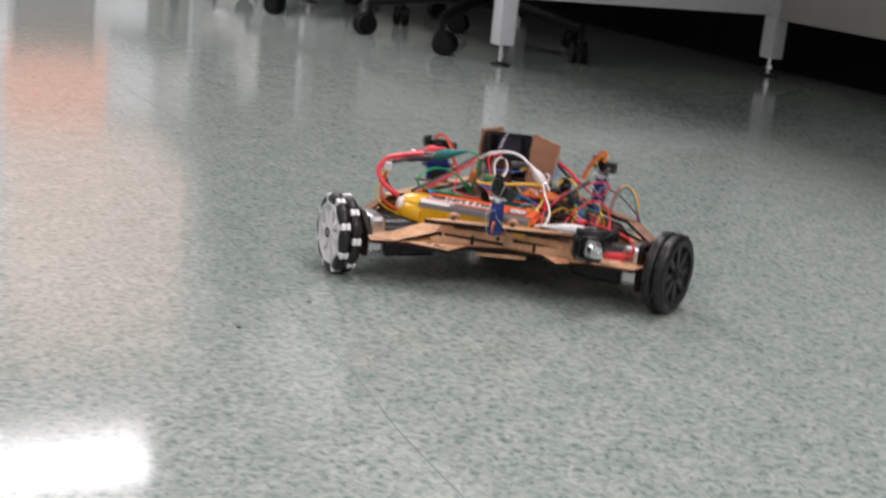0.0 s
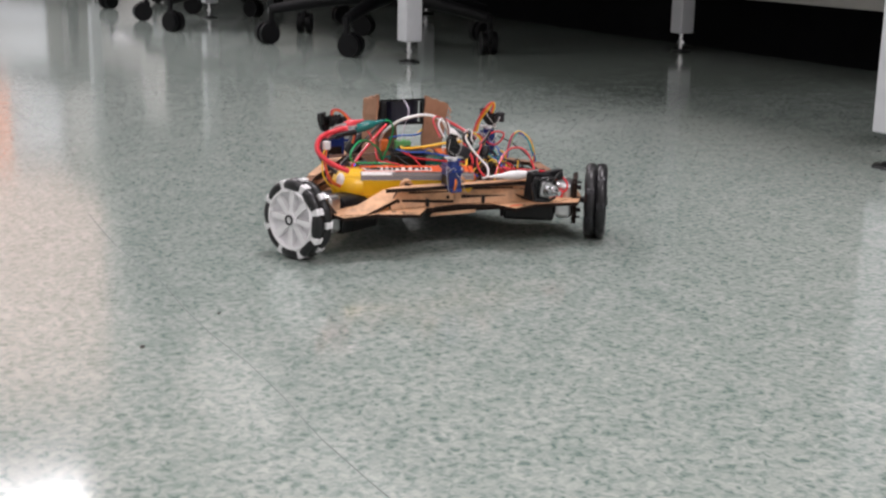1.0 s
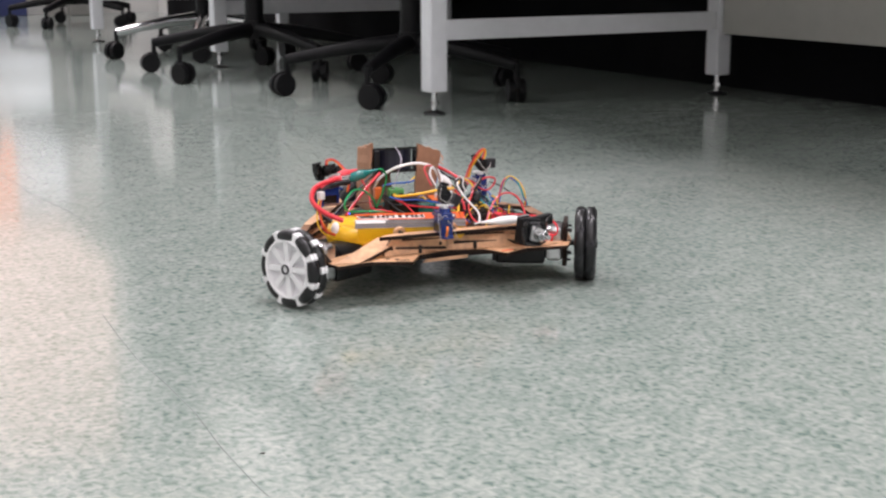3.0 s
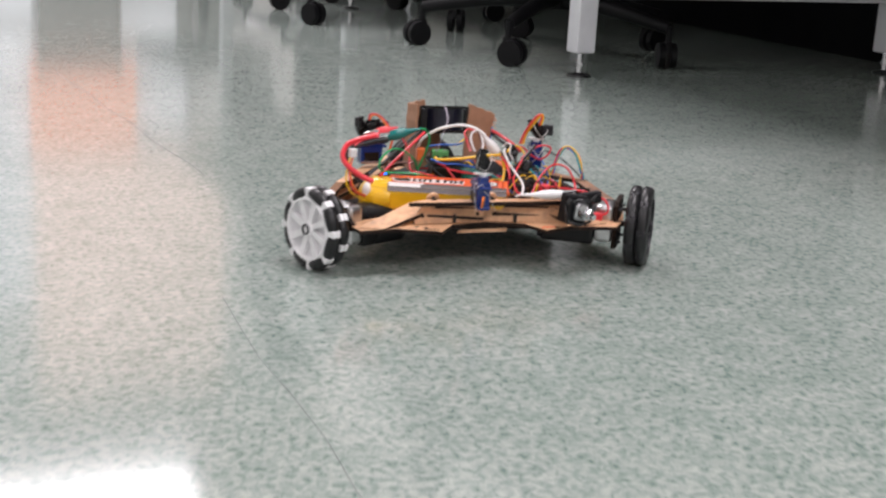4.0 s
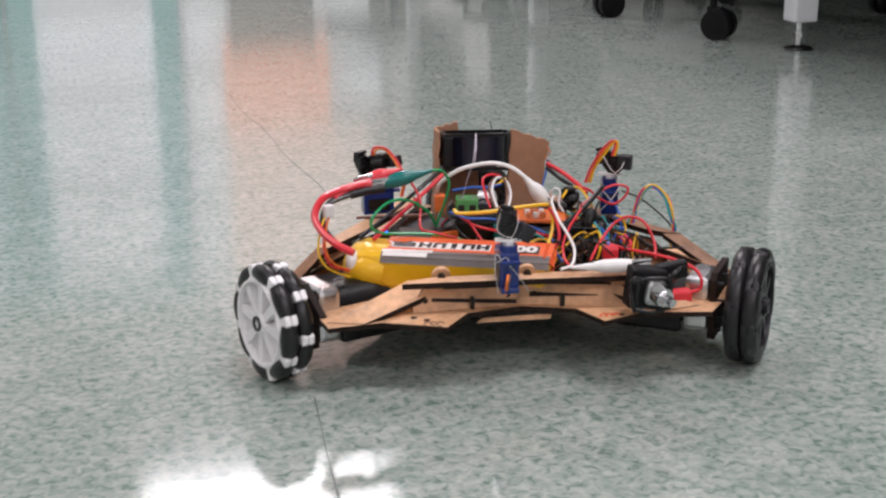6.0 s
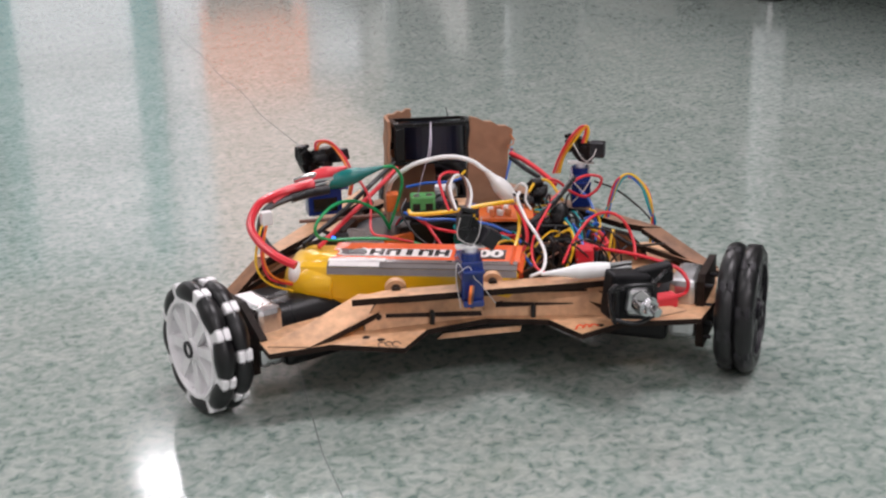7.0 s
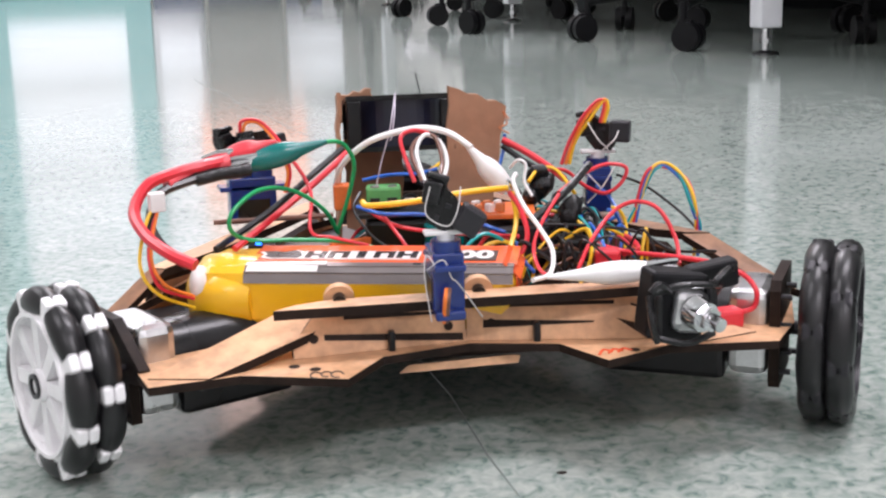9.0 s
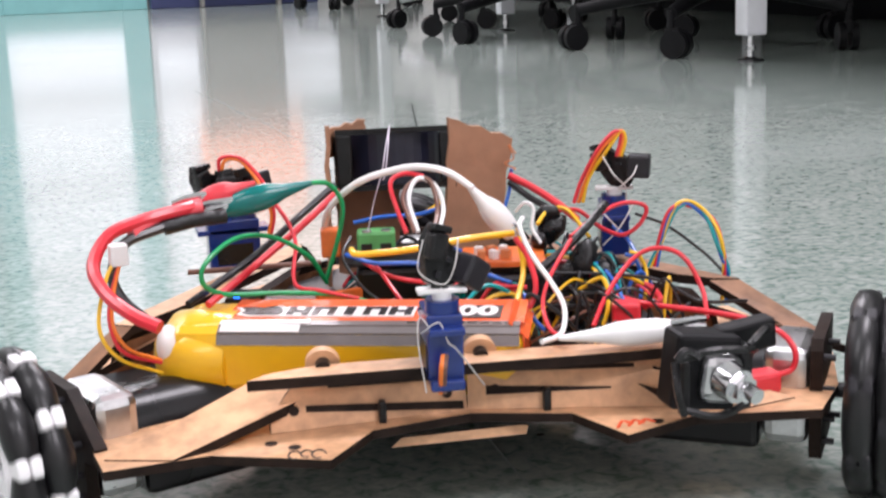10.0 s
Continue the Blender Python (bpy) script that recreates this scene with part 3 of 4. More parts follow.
WHEELS = {k: wheel(*v, k == "left") for k, v in AX.items()}


def motor(x, y, axis, front):
    """A gear motor along a wheel's axle: bracket, square steel gearbox and black can."""
    m = pose(x, y, 0.040, 0, 0, axis)
    bm = bmesh.new()
    cyl(bm, m @ Vector((-0.098, 0, -0.001)), m @ Vector((-0.040, 0, -0.001)), 0.0165, seg=32)
    can = part("motor", bm, M["black_plastic"], robot, "black gear motor in a steel gearbox", False)
    bm = bmesh.new()
    box(bm, (-0.0325, 0, 0.0), (0.017, 0.036, 0.037), m, 0.004)
    part("gearbox", bm, M["steel"], can)
    bm = bmesh.new()
    edge = [(front * a, b) for a, b in (((-0.0215, 0.021), (0.006, 0.021), (0.0285, 0.005), (0.0285, -0.0012), (0.0175, -0.0024), (0.0175, -0.020), (-0.0215, -0.020)) if front > 0 else ((-0.0215, 0.023), (0.0165, 0.023), (0.0195, 0.019), (0.0195, -0.019), (0.0165, -0.023), (-0.0215, -0.023)))]
    slab(bm, edge, -0.00225, 0.00225, m @ pose(-0.0215, 0, 0) @ pose(0, 0, 0, 90, 0, 90), 0, 0)
    bmesh.ops.recalc_face_normals(bm, faces=bm.faces)
    part("bracket", bm, M["char"], can, "charred board bracket")
    for yy, zz in ((0.003, 0.0165), (-0.016, 0.016), (0.014, -0.016), (-0.016, -0.016), (0.016 * front, 0.004), (0.014 * front, -0.008)):
        bm = bmesh.new()
        cyl(bm, m @ Vector((-0.022, yy, zz)), m @ Vector((-0.0150, yy, zz)), 0.0013, seg=8)
        part("screw", bm, M["grey_plastic"], can)
    bm = bmesh.new()
    box(bm, (-0.068, 0, -0.0135), (0.052, 0.034, 0.017), m, 0.003)
    part("end_cap", bm, M["black_plastic"], can)
    for a in (-0.044, -0.0955):
        bm = bmesh.new()
        box(bm, (a, 0, -0.0140), (0.004, 0.028, 0.012), m, 0.0015)
        part("end_plate", bm, M["grey_plastic"], can, "dark end plate")
    return can


for k, v in AX.items():
    motor(*v, -1 if k == "right" else 1)

# the extra gear motor strapped to the front
fm = pose(0.0820, -0.1290, 0.0620, 0, 0, 10) @ pose(0, 0, 0, 2, 0, 0) @ Matrix.Diagonal((0.80, 0.82, 0.92, 1))
bm = bmesh.new()
box(bm, (0.000, 0.011, 0.001), (0.030, 0.016, 0.029), fm @ pose(0, 0, 0, 0, 7, 0), 0.0018)
box(bm, (0.024, 0.014, 0.008), (0.026, 0.010, 0.012), fm @ pose(0, 0, 0, 0, -6, 0), 0.0015)
fmot = part("strapped_motor", bm, M["chair_plastic"], robot, "small gear motor strapped on with black ties")
bm = bmesh.new()
box(bm, (0.005, 0.001, 0.0), (0.018, 0.006, 0.018), fm @ pose(0, 0, 0, 0, 8, 0), 0.0035)
part("face_plate", bm, M["steel"], fmot, "worn steel face plate")
bm = bmesh.new()
cyl(bm, fm @ Vector((0.006, -0.002, 0.000)), fm @ Vector((0.008, -0.010, -0.001)), 0.0068, 0.006, seg=20)
cyl(bm, fm @ Vector((0.008, -0.010, -0.001)), fm @ Vector((0.009, -0.014, -0.001)), 0.0048, seg=6)
cyl(bm, fm @ Vector((0.009, -0.014, -0.001)), fm @ Vector((0.0105, -0.020, -0.002)), 0.0028, seg=12)
part("shaft", bm, M["chrome"], fmot, "steel shaft and nut")
for p in (((-0.017, -0.004, 0.010), (-0.006, -0.010, 0.014), (0.010, -0.010, 0.013), (0.019, -0.002, 0.010)), ((-0.016, -0.003, -0.009), (0.0, -0.007, -0.012), (0.016, -0.003, -0.010)),
          ((-0.017, 0.0, 0.008), (-0.018, -0.006, -0.002), (-0.014, -0.004, -0.011)), ((0.016, -0.003, 0.012), (0.024, 0.0, 0.016), (0.031, 0.006, 0.015)), ((-0.010, -0.008, 0.012), (-0.018, -0.012, 0.016), (-0.022, -0.012, 0.013))):
    bm = bmesh.new()
    tube(bm, smooth_line([fm @ Vector(q) for q in p], 5), 0.0014, 6)
    part("strap", bm, M["tape"], fmot, "black cable tie")
for zz in (-0.009, 0.0115):
    bm = bmesh.new()
    box(bm, (0.003, 0.011, zz), (0.028, 0.012, 0.003), fm @ pose(0, 0, 0, 0, 5 if zz > 0 else -4, 0), 0.001)
    part("strap", bm, M["black_plastic"], fmot, "black cable tie")
for c, q in (((0.0175, 0.006, 0.003), (0.005, 0.013, 0.016)), ((-0.011, 0.004, -0.002), (0.004, 0.010, 0.020))):
    bm = bmesh.new()
    box(bm, c, q, fm, 0.002)
    part("clamp", bm, M["tape"], fmot)
bm = bmesh.new()
box(bm, (0, 0, 0), (0.021, 0.009, 0.0085), pose(0.1065, -0.0985, 0.0490, 0, 0, 12), 0.0018)
part("connector", bm, M["red"], robot, "red plastic connector")
bm = bmesh.new()
box(bm, (0, 0, 0), (0.011, 0.010, 0.010), pose(0.0710, -0.0560, 0.0660, 0, 0, -10), 0.0014)
box(bm, (0, 0.008, 0.001), (0.006, 0.008, 0.005), pose(0.0710, -0.0560, 0.0660, 0, 0, -10), 0.001)
part("connector", bm, M["red"], robot, "red plastic connector")

# battery
bt = pose(-0.036, -0.0570, 0.0470, 0, 0, -14) @ pose(0, 0, 0, 3.5, 0, 0)
bm = bmesh.new()
box(bm, (0, 0, 0.0130), (0.134, 0.038, 0.0270), bt, 0.006)
battery = part("battery", bm, M["yellow_wrap"], robot, "yellow-wrapped lithium battery pack with an orange label")
bm = bmesh.new()
lathe(bm, [(-0.0740, 0.0070), (-0.0725, 0.0120), (-0.0665, 0.0185), (-0.0580, 0.0205), (-0.0480, 0.0195), (-0.0430, 0.0185)], 24, m=bt @ pose(0, -0.002, 0.0115) @ Matrix.Diagonal((1, 1.06, 0.84, 1)), caps=True)
for v in bm.verts:
    v.co += 0.0014 * noise.noise_vector(v.co * 120)
bmesh.ops.recalc_face_normals(bm, faces=bm.faces)
part("end_wrap", bm, M["yellow_wrap"], battery, "bulging yellow shrink-wrap end", True)
bm = bmesh.new()
bmesh.ops.create_icosphere(bm, subdivisions=3, radius=0.0075, matrix=pose(-0.1035, -0.0570, 0.0655, 0, 0, -14) @ Matrix.Diagonal((0.6, 0.9, 1.05, 1)))
part("end_foam", bm, M["label_white"], battery, "white foam end", True)
TOP = 0.0266
for nm, c, q, mt in (("label", (0.0105, 0.0035, TOP), (0.1130, 0.0270, 0.0006), "label_orange"), ("band", (0.010, -0.0116, TOP + 0.0003), (0.112, 0.0050, 0.0006), "label_silver"),
                     ("band", (0.0005, 0.0015, TOP + 0.0004), (0.0500, 0.0112, 0.0006), "label_white"), ("band", (0.049, 0.0015, TOP + 0.0004), (0.018, 0.0140, 0.0006), "label_black")):
    bm = bmesh.new()
    box(bm, c, q, bt)
    part(nm, bm, M[mt], battery)
for mt, grow, lift in (("label_white", 1.0, 0.0004), ("label_black", 0.78, 0.0008)):
    bm = bmesh.new()
    slab(bm, [(grow * x / 1000, grow * y / 1000) for x, y in ((-11, 4), (-8, 0), (-9, -4), (-4, -6), (3, -5.5), (9, -6), (11, -2), (9, 4), (5, 6.5), (0, 3.5), (-5, 4.5))], 0, 0.0004, bt @ pose(-0.0335, 0.0015, TOP + lift), 0, 0)
    part("printed_emblem", bm, M[mt], battery)
bm = bmesh.new()
box(bm, (0, 0, 0), (0.112, 0.0048, 0.0006), bt @ pose(0.010, -0.0153, 0.0259, 22.5, 0, 0))
box(bm, (0, 0, 0), (0.112, 0.0040, 0.0006), bt @ pose(0.010, -0.0183, 0.0228, 67.5, 0, 0))
part("band", bm, M["label_silver"], battery)
# painted glare: white strip along the bevel near the yellow end
bm = bmesh.new()
box(bm, (0, 0, 0), (0.030, 0.0040, 0.0004), bt @ pose(-0.030, -0.0155, 0.0264, 22.5, 0, 0))
part("band", bm, M["label_white"], battery)
bm = bmesh.new()
box(bm, (0.0672, 0, 0.014), (0.0006, 0.028, 0.018), bt)
box(bm, (0, 0, 0), (0.0095, 0.028, 0.0006), bt @ pose(0.0653, 0, 0.0251, 0, 42, 0))
part("label_end", bm, M["label_orange"], battery)
for k in range(5):
    for dx, dy, w, d in ((-0.0030, 0, 0.0026, 0.0088), (0.0030, 0, 0.0026, 0.0088), (0.0, 0.0034 if k % 2 else -0.0002, 0.0036, 0.0020)):
        if k == 2 and dx:
            continue
        bm = bmesh.new()
        box(bm, (-0.0190 + 0.0098 * k + dx, 0.0015 + dy * (k != 2), TOP + 0.0008), (w, d if k != 2 else 0.0088, 0.0004), bt)
        part("print_and_glare_bar", bm, M["label_black"], battery)
for k in range(9):
    bm = bmesh.new()
    box(bm, (0.026 + 0.0045 * k, -0.0112, TOP + 0.0007), (0.0032, 0.0014, 0.0003), bt)
    part("print_and_glare_bar", bm, M["label_black"], battery)
# second painted glare strip, lying on the silver band
bm = bmesh.new()
box(bm, (0, 0, 0), (0.034, 0.0040, 0.0004), bt @ pose(-0.029, -0.0112, TOP + 0.0007, 0, 0, 2))
part("print_and_glare_bar", bm, M["label_white"], battery)
lettering("number_print", "00", 0.0150, bt @ pose(0.049, 0.0013, TOP + 0.0009), M["label_white"], battery)


# servos with their sensors
def servo(x, y, z, turn, tilt=0.0):
    """A blue micro servo; its narrow side faces its own -y."""
    m = pose(x, y, z, 0, 0, turn) @ pose(0, 0, 0, tilt, 0, 0)
    bm = bmesh.new()
    box(bm, (0, 0.006, 0), (0.0122, 0.0228, 0.0225), m, 0.0008)
    s = part("servo", bm, M["servo_blue"], robot, "blue micro servo motor")
    bm = bmesh.new()
    box(bm, (0, 0.006, 0.0062), (0.0122, 0.0322, 0.0024), m, 0.0005)
    part("mounting_tab", bm, M["servo_blue"], s)
    bm = bmesh.new()
    cyl(bm, m @ Vector((0, 0.001, 0.0112)), m @ Vector((0, 0.001, 0.0155)), 0.0059, seg=20)
    cyl(bm, m @ Vector((0, 0.008, 0.0112)), m @ Vector((0, 0.008, 0.0150)), 0.003, seg=12)
    part("gear_housing", bm, M["servo_blue"], s)
    bm = bmesh.new()
    cyl(bm, m @ Vector((0, 0.001, 0.0155)), m @ Vector((0, 0.001, 0.0185)), 0.0034, seg=14)
    box(bm, (0, 0.001, 0.0185), (0.017, 0.006, 0.0018), m, 0.0006)
    part("horn", bm, M["white"], s, "white plastic servo horn")
    bm = bmesh.new()
    box(bm, (0.0063, 0.006, -0.004), (0.0004, 0.016, 0.009), m)
    box(bm, (-0.0063, 0.006, -0.004), (0.0004, 0.016, 0.009), m)
    part("sticker", bm, M["label_black"], s)
    return s, m


def sensor(m, parent):
    """A small bare sensor board, crooked, with a dark block, pins and blobs of glue."""
    up = m @ pose(0, 0, 0, 90, 0, 0)
    bm = bmesh.new()
    slab(bm, mm((-4, -8), (4, -9), (8, -4), (7, 3), (2, 6), (-2, 8), (-3, 11), (-9, 11), (-10, 5), (-7, -2)), -0.002, 0.002, up, 0, 0)
    for v in bm.verts:
        v.co += 0.0012 * noise.noise_vector(v.co * 310)
    s = part("sensor", bm, M["tape"], parent, "small bare black sensor board")
    bm = bmesh.new()
    box(bm, (0.0095, -0.0055, 0.0020), (0.0100, 0.0080, 0.0105), m @ pose(0, 0, 0, 0, 10, 8), 0.0012)
    part("lens", bm, M["grey_plastic"], s, "dark square sensor block")
    bm = bmesh.new()
    box(bm, (-0.0055, -0.0040, 0.0060), (0.0070, 0.0050, 0.0090), m @ pose(0, 0, 0, 0, -12, 0), 0.0010)
    box(bm, (-0.0055, -0.0030, 0.0115), (0.0085, 0.0040, 0.0026), m @ pose(0, 0, 0, 0, -6, 0), 0.0008)
    part("socket", bm, M["tape"], s, "black pin socket")
    bm = bmesh.new()
    for x, z, w, h in ((0.001, 0.002, 2.6, 1.6), (-0.0015, -0.0040, 1.8, 2.4), (0.0035, -0.0072, 2.2, 1.2), (0.0010, 0.0055, 1.2, 1.0)):
        box(bm, (x, -0.0028, z), (w / 1000, 0.0014, h / 1000), m @ pose(0, 0, 0, 0, 900 * x, 0), 0.0003)
    part("component", bm, M["grey_plastic"], s)
    return s


sf, mf = servo(-0.0058, -0.1120, 0.0755, 2)
front_sensor = sensor(Matrix(), sf)
FRONT_SEAT = mf @ pose(0.000, 0.002, 0.0275)
front_sensor.matrix_basis = FRONT_SEAT @ pose(0, 0, 0, 0, 24, -12)
bm = bmesh.new()
box(bm, (0.0, -0.0035, -0.0125), (0.0118, 0.011, 0.004), mf, 0.001)
part("lower_case", bm, M["servo_blue"], sf)
sl, ml = servo(-0.0775, 0.050, 0.0815, 100, 0)
sensor(ml @ pose(0.003, 0.014, 0.0245, 0, 0, -60), sl)
sensor(ml @ pose(0.0, 0.004, 0.031, 80, 0, -80), sl)
sr, mr = servo(0.0875, 0.032, 0.0815, -8)
sensor(mr @ pose(0.002, 0, 0.0275, 0, -8, -20), sr)

# cardboard stand and fan
for nm, q, th in (("card_panel", ((14, 30, 135), (43, 38, 124), (33, 40, 60), (10, 32, 60)), 3.0), ("card_panel", ((-38, 31, 134), (-37, 84, 126), (-39, 84, 62), (-40, 31, 62)), 2.0),
                  ("card_flap", ((-38, 84, 126), (-20, 86, 130), (-20, 86, 120), (-38, 84, 112)), 3.0),
                  ("card_panel", ((-36, 66, 106), (-6, 66, 106), (-7, 66, 60), (-36, 66, 60)), 3.0)):
    bm = bmesh.new()
    p = [Vector(v) / 1000 for v in q]
    nrm = (p[1] - p[0]).cross(p[3] - p[0]).normalized() * th / 1000
    rows = []
    for off in (Vector(), nrm):
        grid = []
        for j in range(9):
            a, b = p[0].lerp(p[3], j / 8), p[1].lerp(p[2], j / 8)
            grid.append([bm.verts.new(a.lerp(b, i / 6) + off + Vector((0, 0, 0.0008 * math.sin(9 * i + 5 * j))) + Vector((0.0006 * math.sin(2.3 * j), 0, 0))) for i in range(7)])
        rows.append(grid)
    for g in rows:
        for j in range(8):
            for i in range(6):
                bm.faces.new((g[j][i], g[j][i + 1], g[j + 1][i + 1], g[j + 1][i]))
    rim = [(0, i) for i in range(7)] + [(j, 6) for j in range(1, 9)] + [(8, i) for i in range(5, -1, -1)] + [(j, 0) for j in range(7, 0, -1)]
    for (a, b), (c, d) in zip(rim, rim[1:] + rim[:1]):
        bm.faces.new((rows[0][a][b], rows[0][c][d], rows[1][c][d], rows[1][a][b]))
    bmesh.ops.recalc_face_normals(bm, faces=bm.faces)
    part(nm, bm, M["card"], robot, "brown corrugated cardboard, roughly cut")
fx, fy, fz, fw = -0.0095, 0.058, 0.1045, 0.0262


def leaning(bm):
    """Tips the fan backwards a little."""
    for v in bm.verts:
        v.co.z -= 0.15 * (v.co.y - (fy - fw))
    return bm


bm = bmesh.new()
for zz in (0.0012, 0.0262):
    out = [(-fw, -fw), (fw, -fw), (fw, fw), (-fw, fw)]
    ring_o = [bm.verts.new((fx + x, fy + y, fz + zz + d)) for d in (-0.0012, 0.0012) for x, y in out]
    ring_i = [bm.verts.new((fx + 0.88 * x, fy + 0.88 * y, fz + zz + d)) for d in (-0.0012, 0.0012) for x, y in out]
    for i in range(4):
        j = (i + 1) % 4
        bm.faces.new((ring_o[i], ring_o[j], ring_o[4 + j], ring_o[4 + i]))
        bm.faces.new((ring_i[j], ring_i[i], ring_i[4 + i], ring_i[4 + j]))
        bm.faces.new((ring_o[4 + i], ring_o[4 + j], ring_i[4 + j], ring_i[4 + i]))
        bm.faces.new((ring_o[j], ring_o[i], ring_i[i], ring_i[j]))
fan = part("fan", leaning(bm), M["black_plastic"], robot, "black square cooling fan")
for a, b in ((1, 1), (1, -1), (-1, 1), (-1, -1)):
    bm = bmesh.new()
    box(bm, (fx + a * (fw - 0.0035), fy + b * (fw - 0.0035), fz + 0.0137), (0.007, 0.007, 0.0228), bevel=0.001)
    part("corner_post", leaning(bm), M["black_plastic"], fan)
bm = bmesh.new()
bmesh.ops.create_cone(bm, cap_ends=False, segments=36, radius1=0.0235, radius2=0.0235, depth=0.0226, matrix=pose(fx, fy, fz + 0.0137))
part("shroud", leaning(bm), M["fan_blue"], fan)
for k in range(7):
    bm = bmesh.new()
    box(bm, (0.0155, 0, 0), (0.012, 0.0012, 0.015), pose(fx, fy, fz + 0.0137, 0, 0, 51.4 * k) @ pose(0, 0, 0, 38, 0, 0))
    part("blade", leaning(bm), M["black_plastic"], fan)
bm = bmesh.new()
cyl(bm, (fx, fy, fz + 0.004), (fx, fy, fz + 0.022), 0.010, seg=20)
part("motor_hub", leaning(bm), M["black_plastic"], fan)

# electronics under the wires
for nm, c, s, mt, lb, rz in (("terminal_block", (-0.0215, 0.0, 0.0885), (0.016, 0.011, 0.010), "terminal", "green screw terminal", -4),
                             ("driver_board", (-0.016, 0.004, 0.0815), (0.036, 0.034, 0.0022), "tape", "black circuit board", -4),
                             ("driver_module", (-0.012, 0.004, 0.0685), (0.036, 0.030, 0.022), "black_plastic", "black electronics module", -4),
                             ("relay_board", (0.030, -0.012, 0.0815), (0.034, 0.03, 0.0022), "board_orange", "orange circuit board", -8),
                             ("heat_sink", (0.026, 0.0, 0.066), (0.05, 0.05, 0.022), "grey_plastic", "dark heat sink", 5),
                             ("fuse_block", (-0.0405, 0.004, 0.0885), (0.008, 0.008, 0.012), "board_orange", "orange fuse holder", 0),
                             ("signal_board", (0.062, -0.022, 0.066), (0.03, 0.045, 0.003), "tape", "black circuit board", -14),
                             ("relay", (0.062, -0.034, 0.067), (0.014, 0.014, 0.010), "black_plastic", "black relay", -14),
                             ("side_module", (-0.050, 0.020, 0.0565), (0.046, 0.052, 0.004), "black_plastic", "flat black cover plate", -10),
                             ("led_board", (-0.0770, -0.014, 0.0715), (0.012, 0.016, 0.003), "tape", "small black circuit board", -10),
                             ("led_stand", (-0.0770, -0.014, 0.062), (0.008, 0.012, 0.018), "black_plastic", "black plastic block", -10),
                             ("tilted_board", (-0.036, -0.012, 0.0640), (0.026, 0.003, 0.015), "board_orange", "small orange board leaning on the deck", 28),
                             ("balance_plug", (-0.1187, -0.0600, 0.1017), (0.0065, 0.005, 0.008), "white", "white balance plug", 20),
                             ("speed_controller", (-0.117, -0.049, 0.0475), (0.042, 0.028, 0.007), "black_plastic", "black speed controller box", 30)):
    bm = bmesh.new()
    box(bm, (0, 0, 0), s, pose(*c, 0, 0, rz), min(s) * 0.12)
    ob = part(nm, bm, M[mt], robot, lb)
    if nm == "terminal_block":
        for k in (-1, 1):
            bm = bmesh.new()
            cyl(bm, Vector(c) + Vector((k * 0.004, -0.003, 0.005)), Vector(c) + Vector((k * 0.004, -0.003, 0.0056)), 0.0022, seg=12)
            part("screw", bm, M["steel"], ob)
            bm = bmesh.new()
            box(bm, (k * 0.004, -0.0056, -0.002), (0.0045, 0.0006, 0.0045), pose(*c, 0, 0, rz))
            part("slot", bm, M["label_black"], ob)
bm = bmesh.new()
cyl(bm, (0.003, -0.03, 0.058), (0.003, -0.03, 0.080), 0.009, seg=24)
part("capacitor", bm, M["boot_green"], robot, "dark green capacitor")
for k in range(6):
    bm = bmesh.new()
    c = Vector((0.020 + 0.005 * (k % 3), -0.020 + 0.008 * (k // 3), 0.0845))
    box(bm, (0, 0, 0), (0.003, 0.004, 0.004), pose(*c, 0, 0, 30 * k), 0.0006)
    part("component", bm, M["label_white" if k % 2 else "copper"], robot)
bm = bmesh.new()
bmesh.ops.create_icosphere(bm, subdivisions=2, radius=0.0015, matrix=pose(-0.0795, -0.020, 0.0738))
part("led", bm, M["led"], robot, "lit blue indicator light")
bm = bmesh.new()
cyl(bm, (-0.10, 0.0, 0.080), (-0.045, 0.004, 0.0800), 0.0012, seg=8)
part("rod", bm, M["brown"], robot)


for x, y, z, r in ((51, 2, 95, 6), (53, 0, 89, 7), (47, -4, 86, 5), (62, -20, 80, 8), (68, -24, 72, 8), (56, -18, 74, 7), (75, -112, 63, 5), (102, -108, 66, 5), (98, -96, 62, 6)):
    bm = bmesh.new()
    bmesh.ops.create_icosphere(bm, subdivisions=3, radius=r / 1000, matrix=pose(x / 1000, y / 1000, z / 1000, 20 * r, 0, 35 * r) @ Matrix.Diagonal((0.8, 0.7, 1.15, 1)))
    for v in bm.verts:
        v.co += 0.0013 * noise.noise_vector(v.co * 260)
    part("taped_joint", bm, M["tape"], robot, "lump of crumpled black tape", True)


# clip boots
def boot(name, a, b, r, mat, label, jaw=None):
    a, b = Vector(a) / 1000, Vector(b) / 1000
    bm = bmesh.new()
    line = [a.lerp(b, i / 12) for i in range(13)]
    tube(bm, line, lambda t: r * (0.85 + 0.35 * math.sin(math.pi * min(1, t * 1.5)) * (t < 0.67) - 0.62 * max(0, t - 0.55) / 0.45), 14)
    ob = part(name, bm, M[mat], robot, label)
    if jaw:
        bm = bmesh.new()
        d = (a - b).normalized()
        for off in (0.0014, -0.0014):
            up = Vector((0, -0.0035, 0.0026 + off))
            tube(bm, [a + up * 0.6 - d * 0.004, a + up + d * 0.005, a + up + d * jaw / 1000], lambda t: 0.0019 - 0.0006 * t, 8)
        part("jaw", bm, M["chrome"], ob, "nickel-plated clip jaw")
    return ob


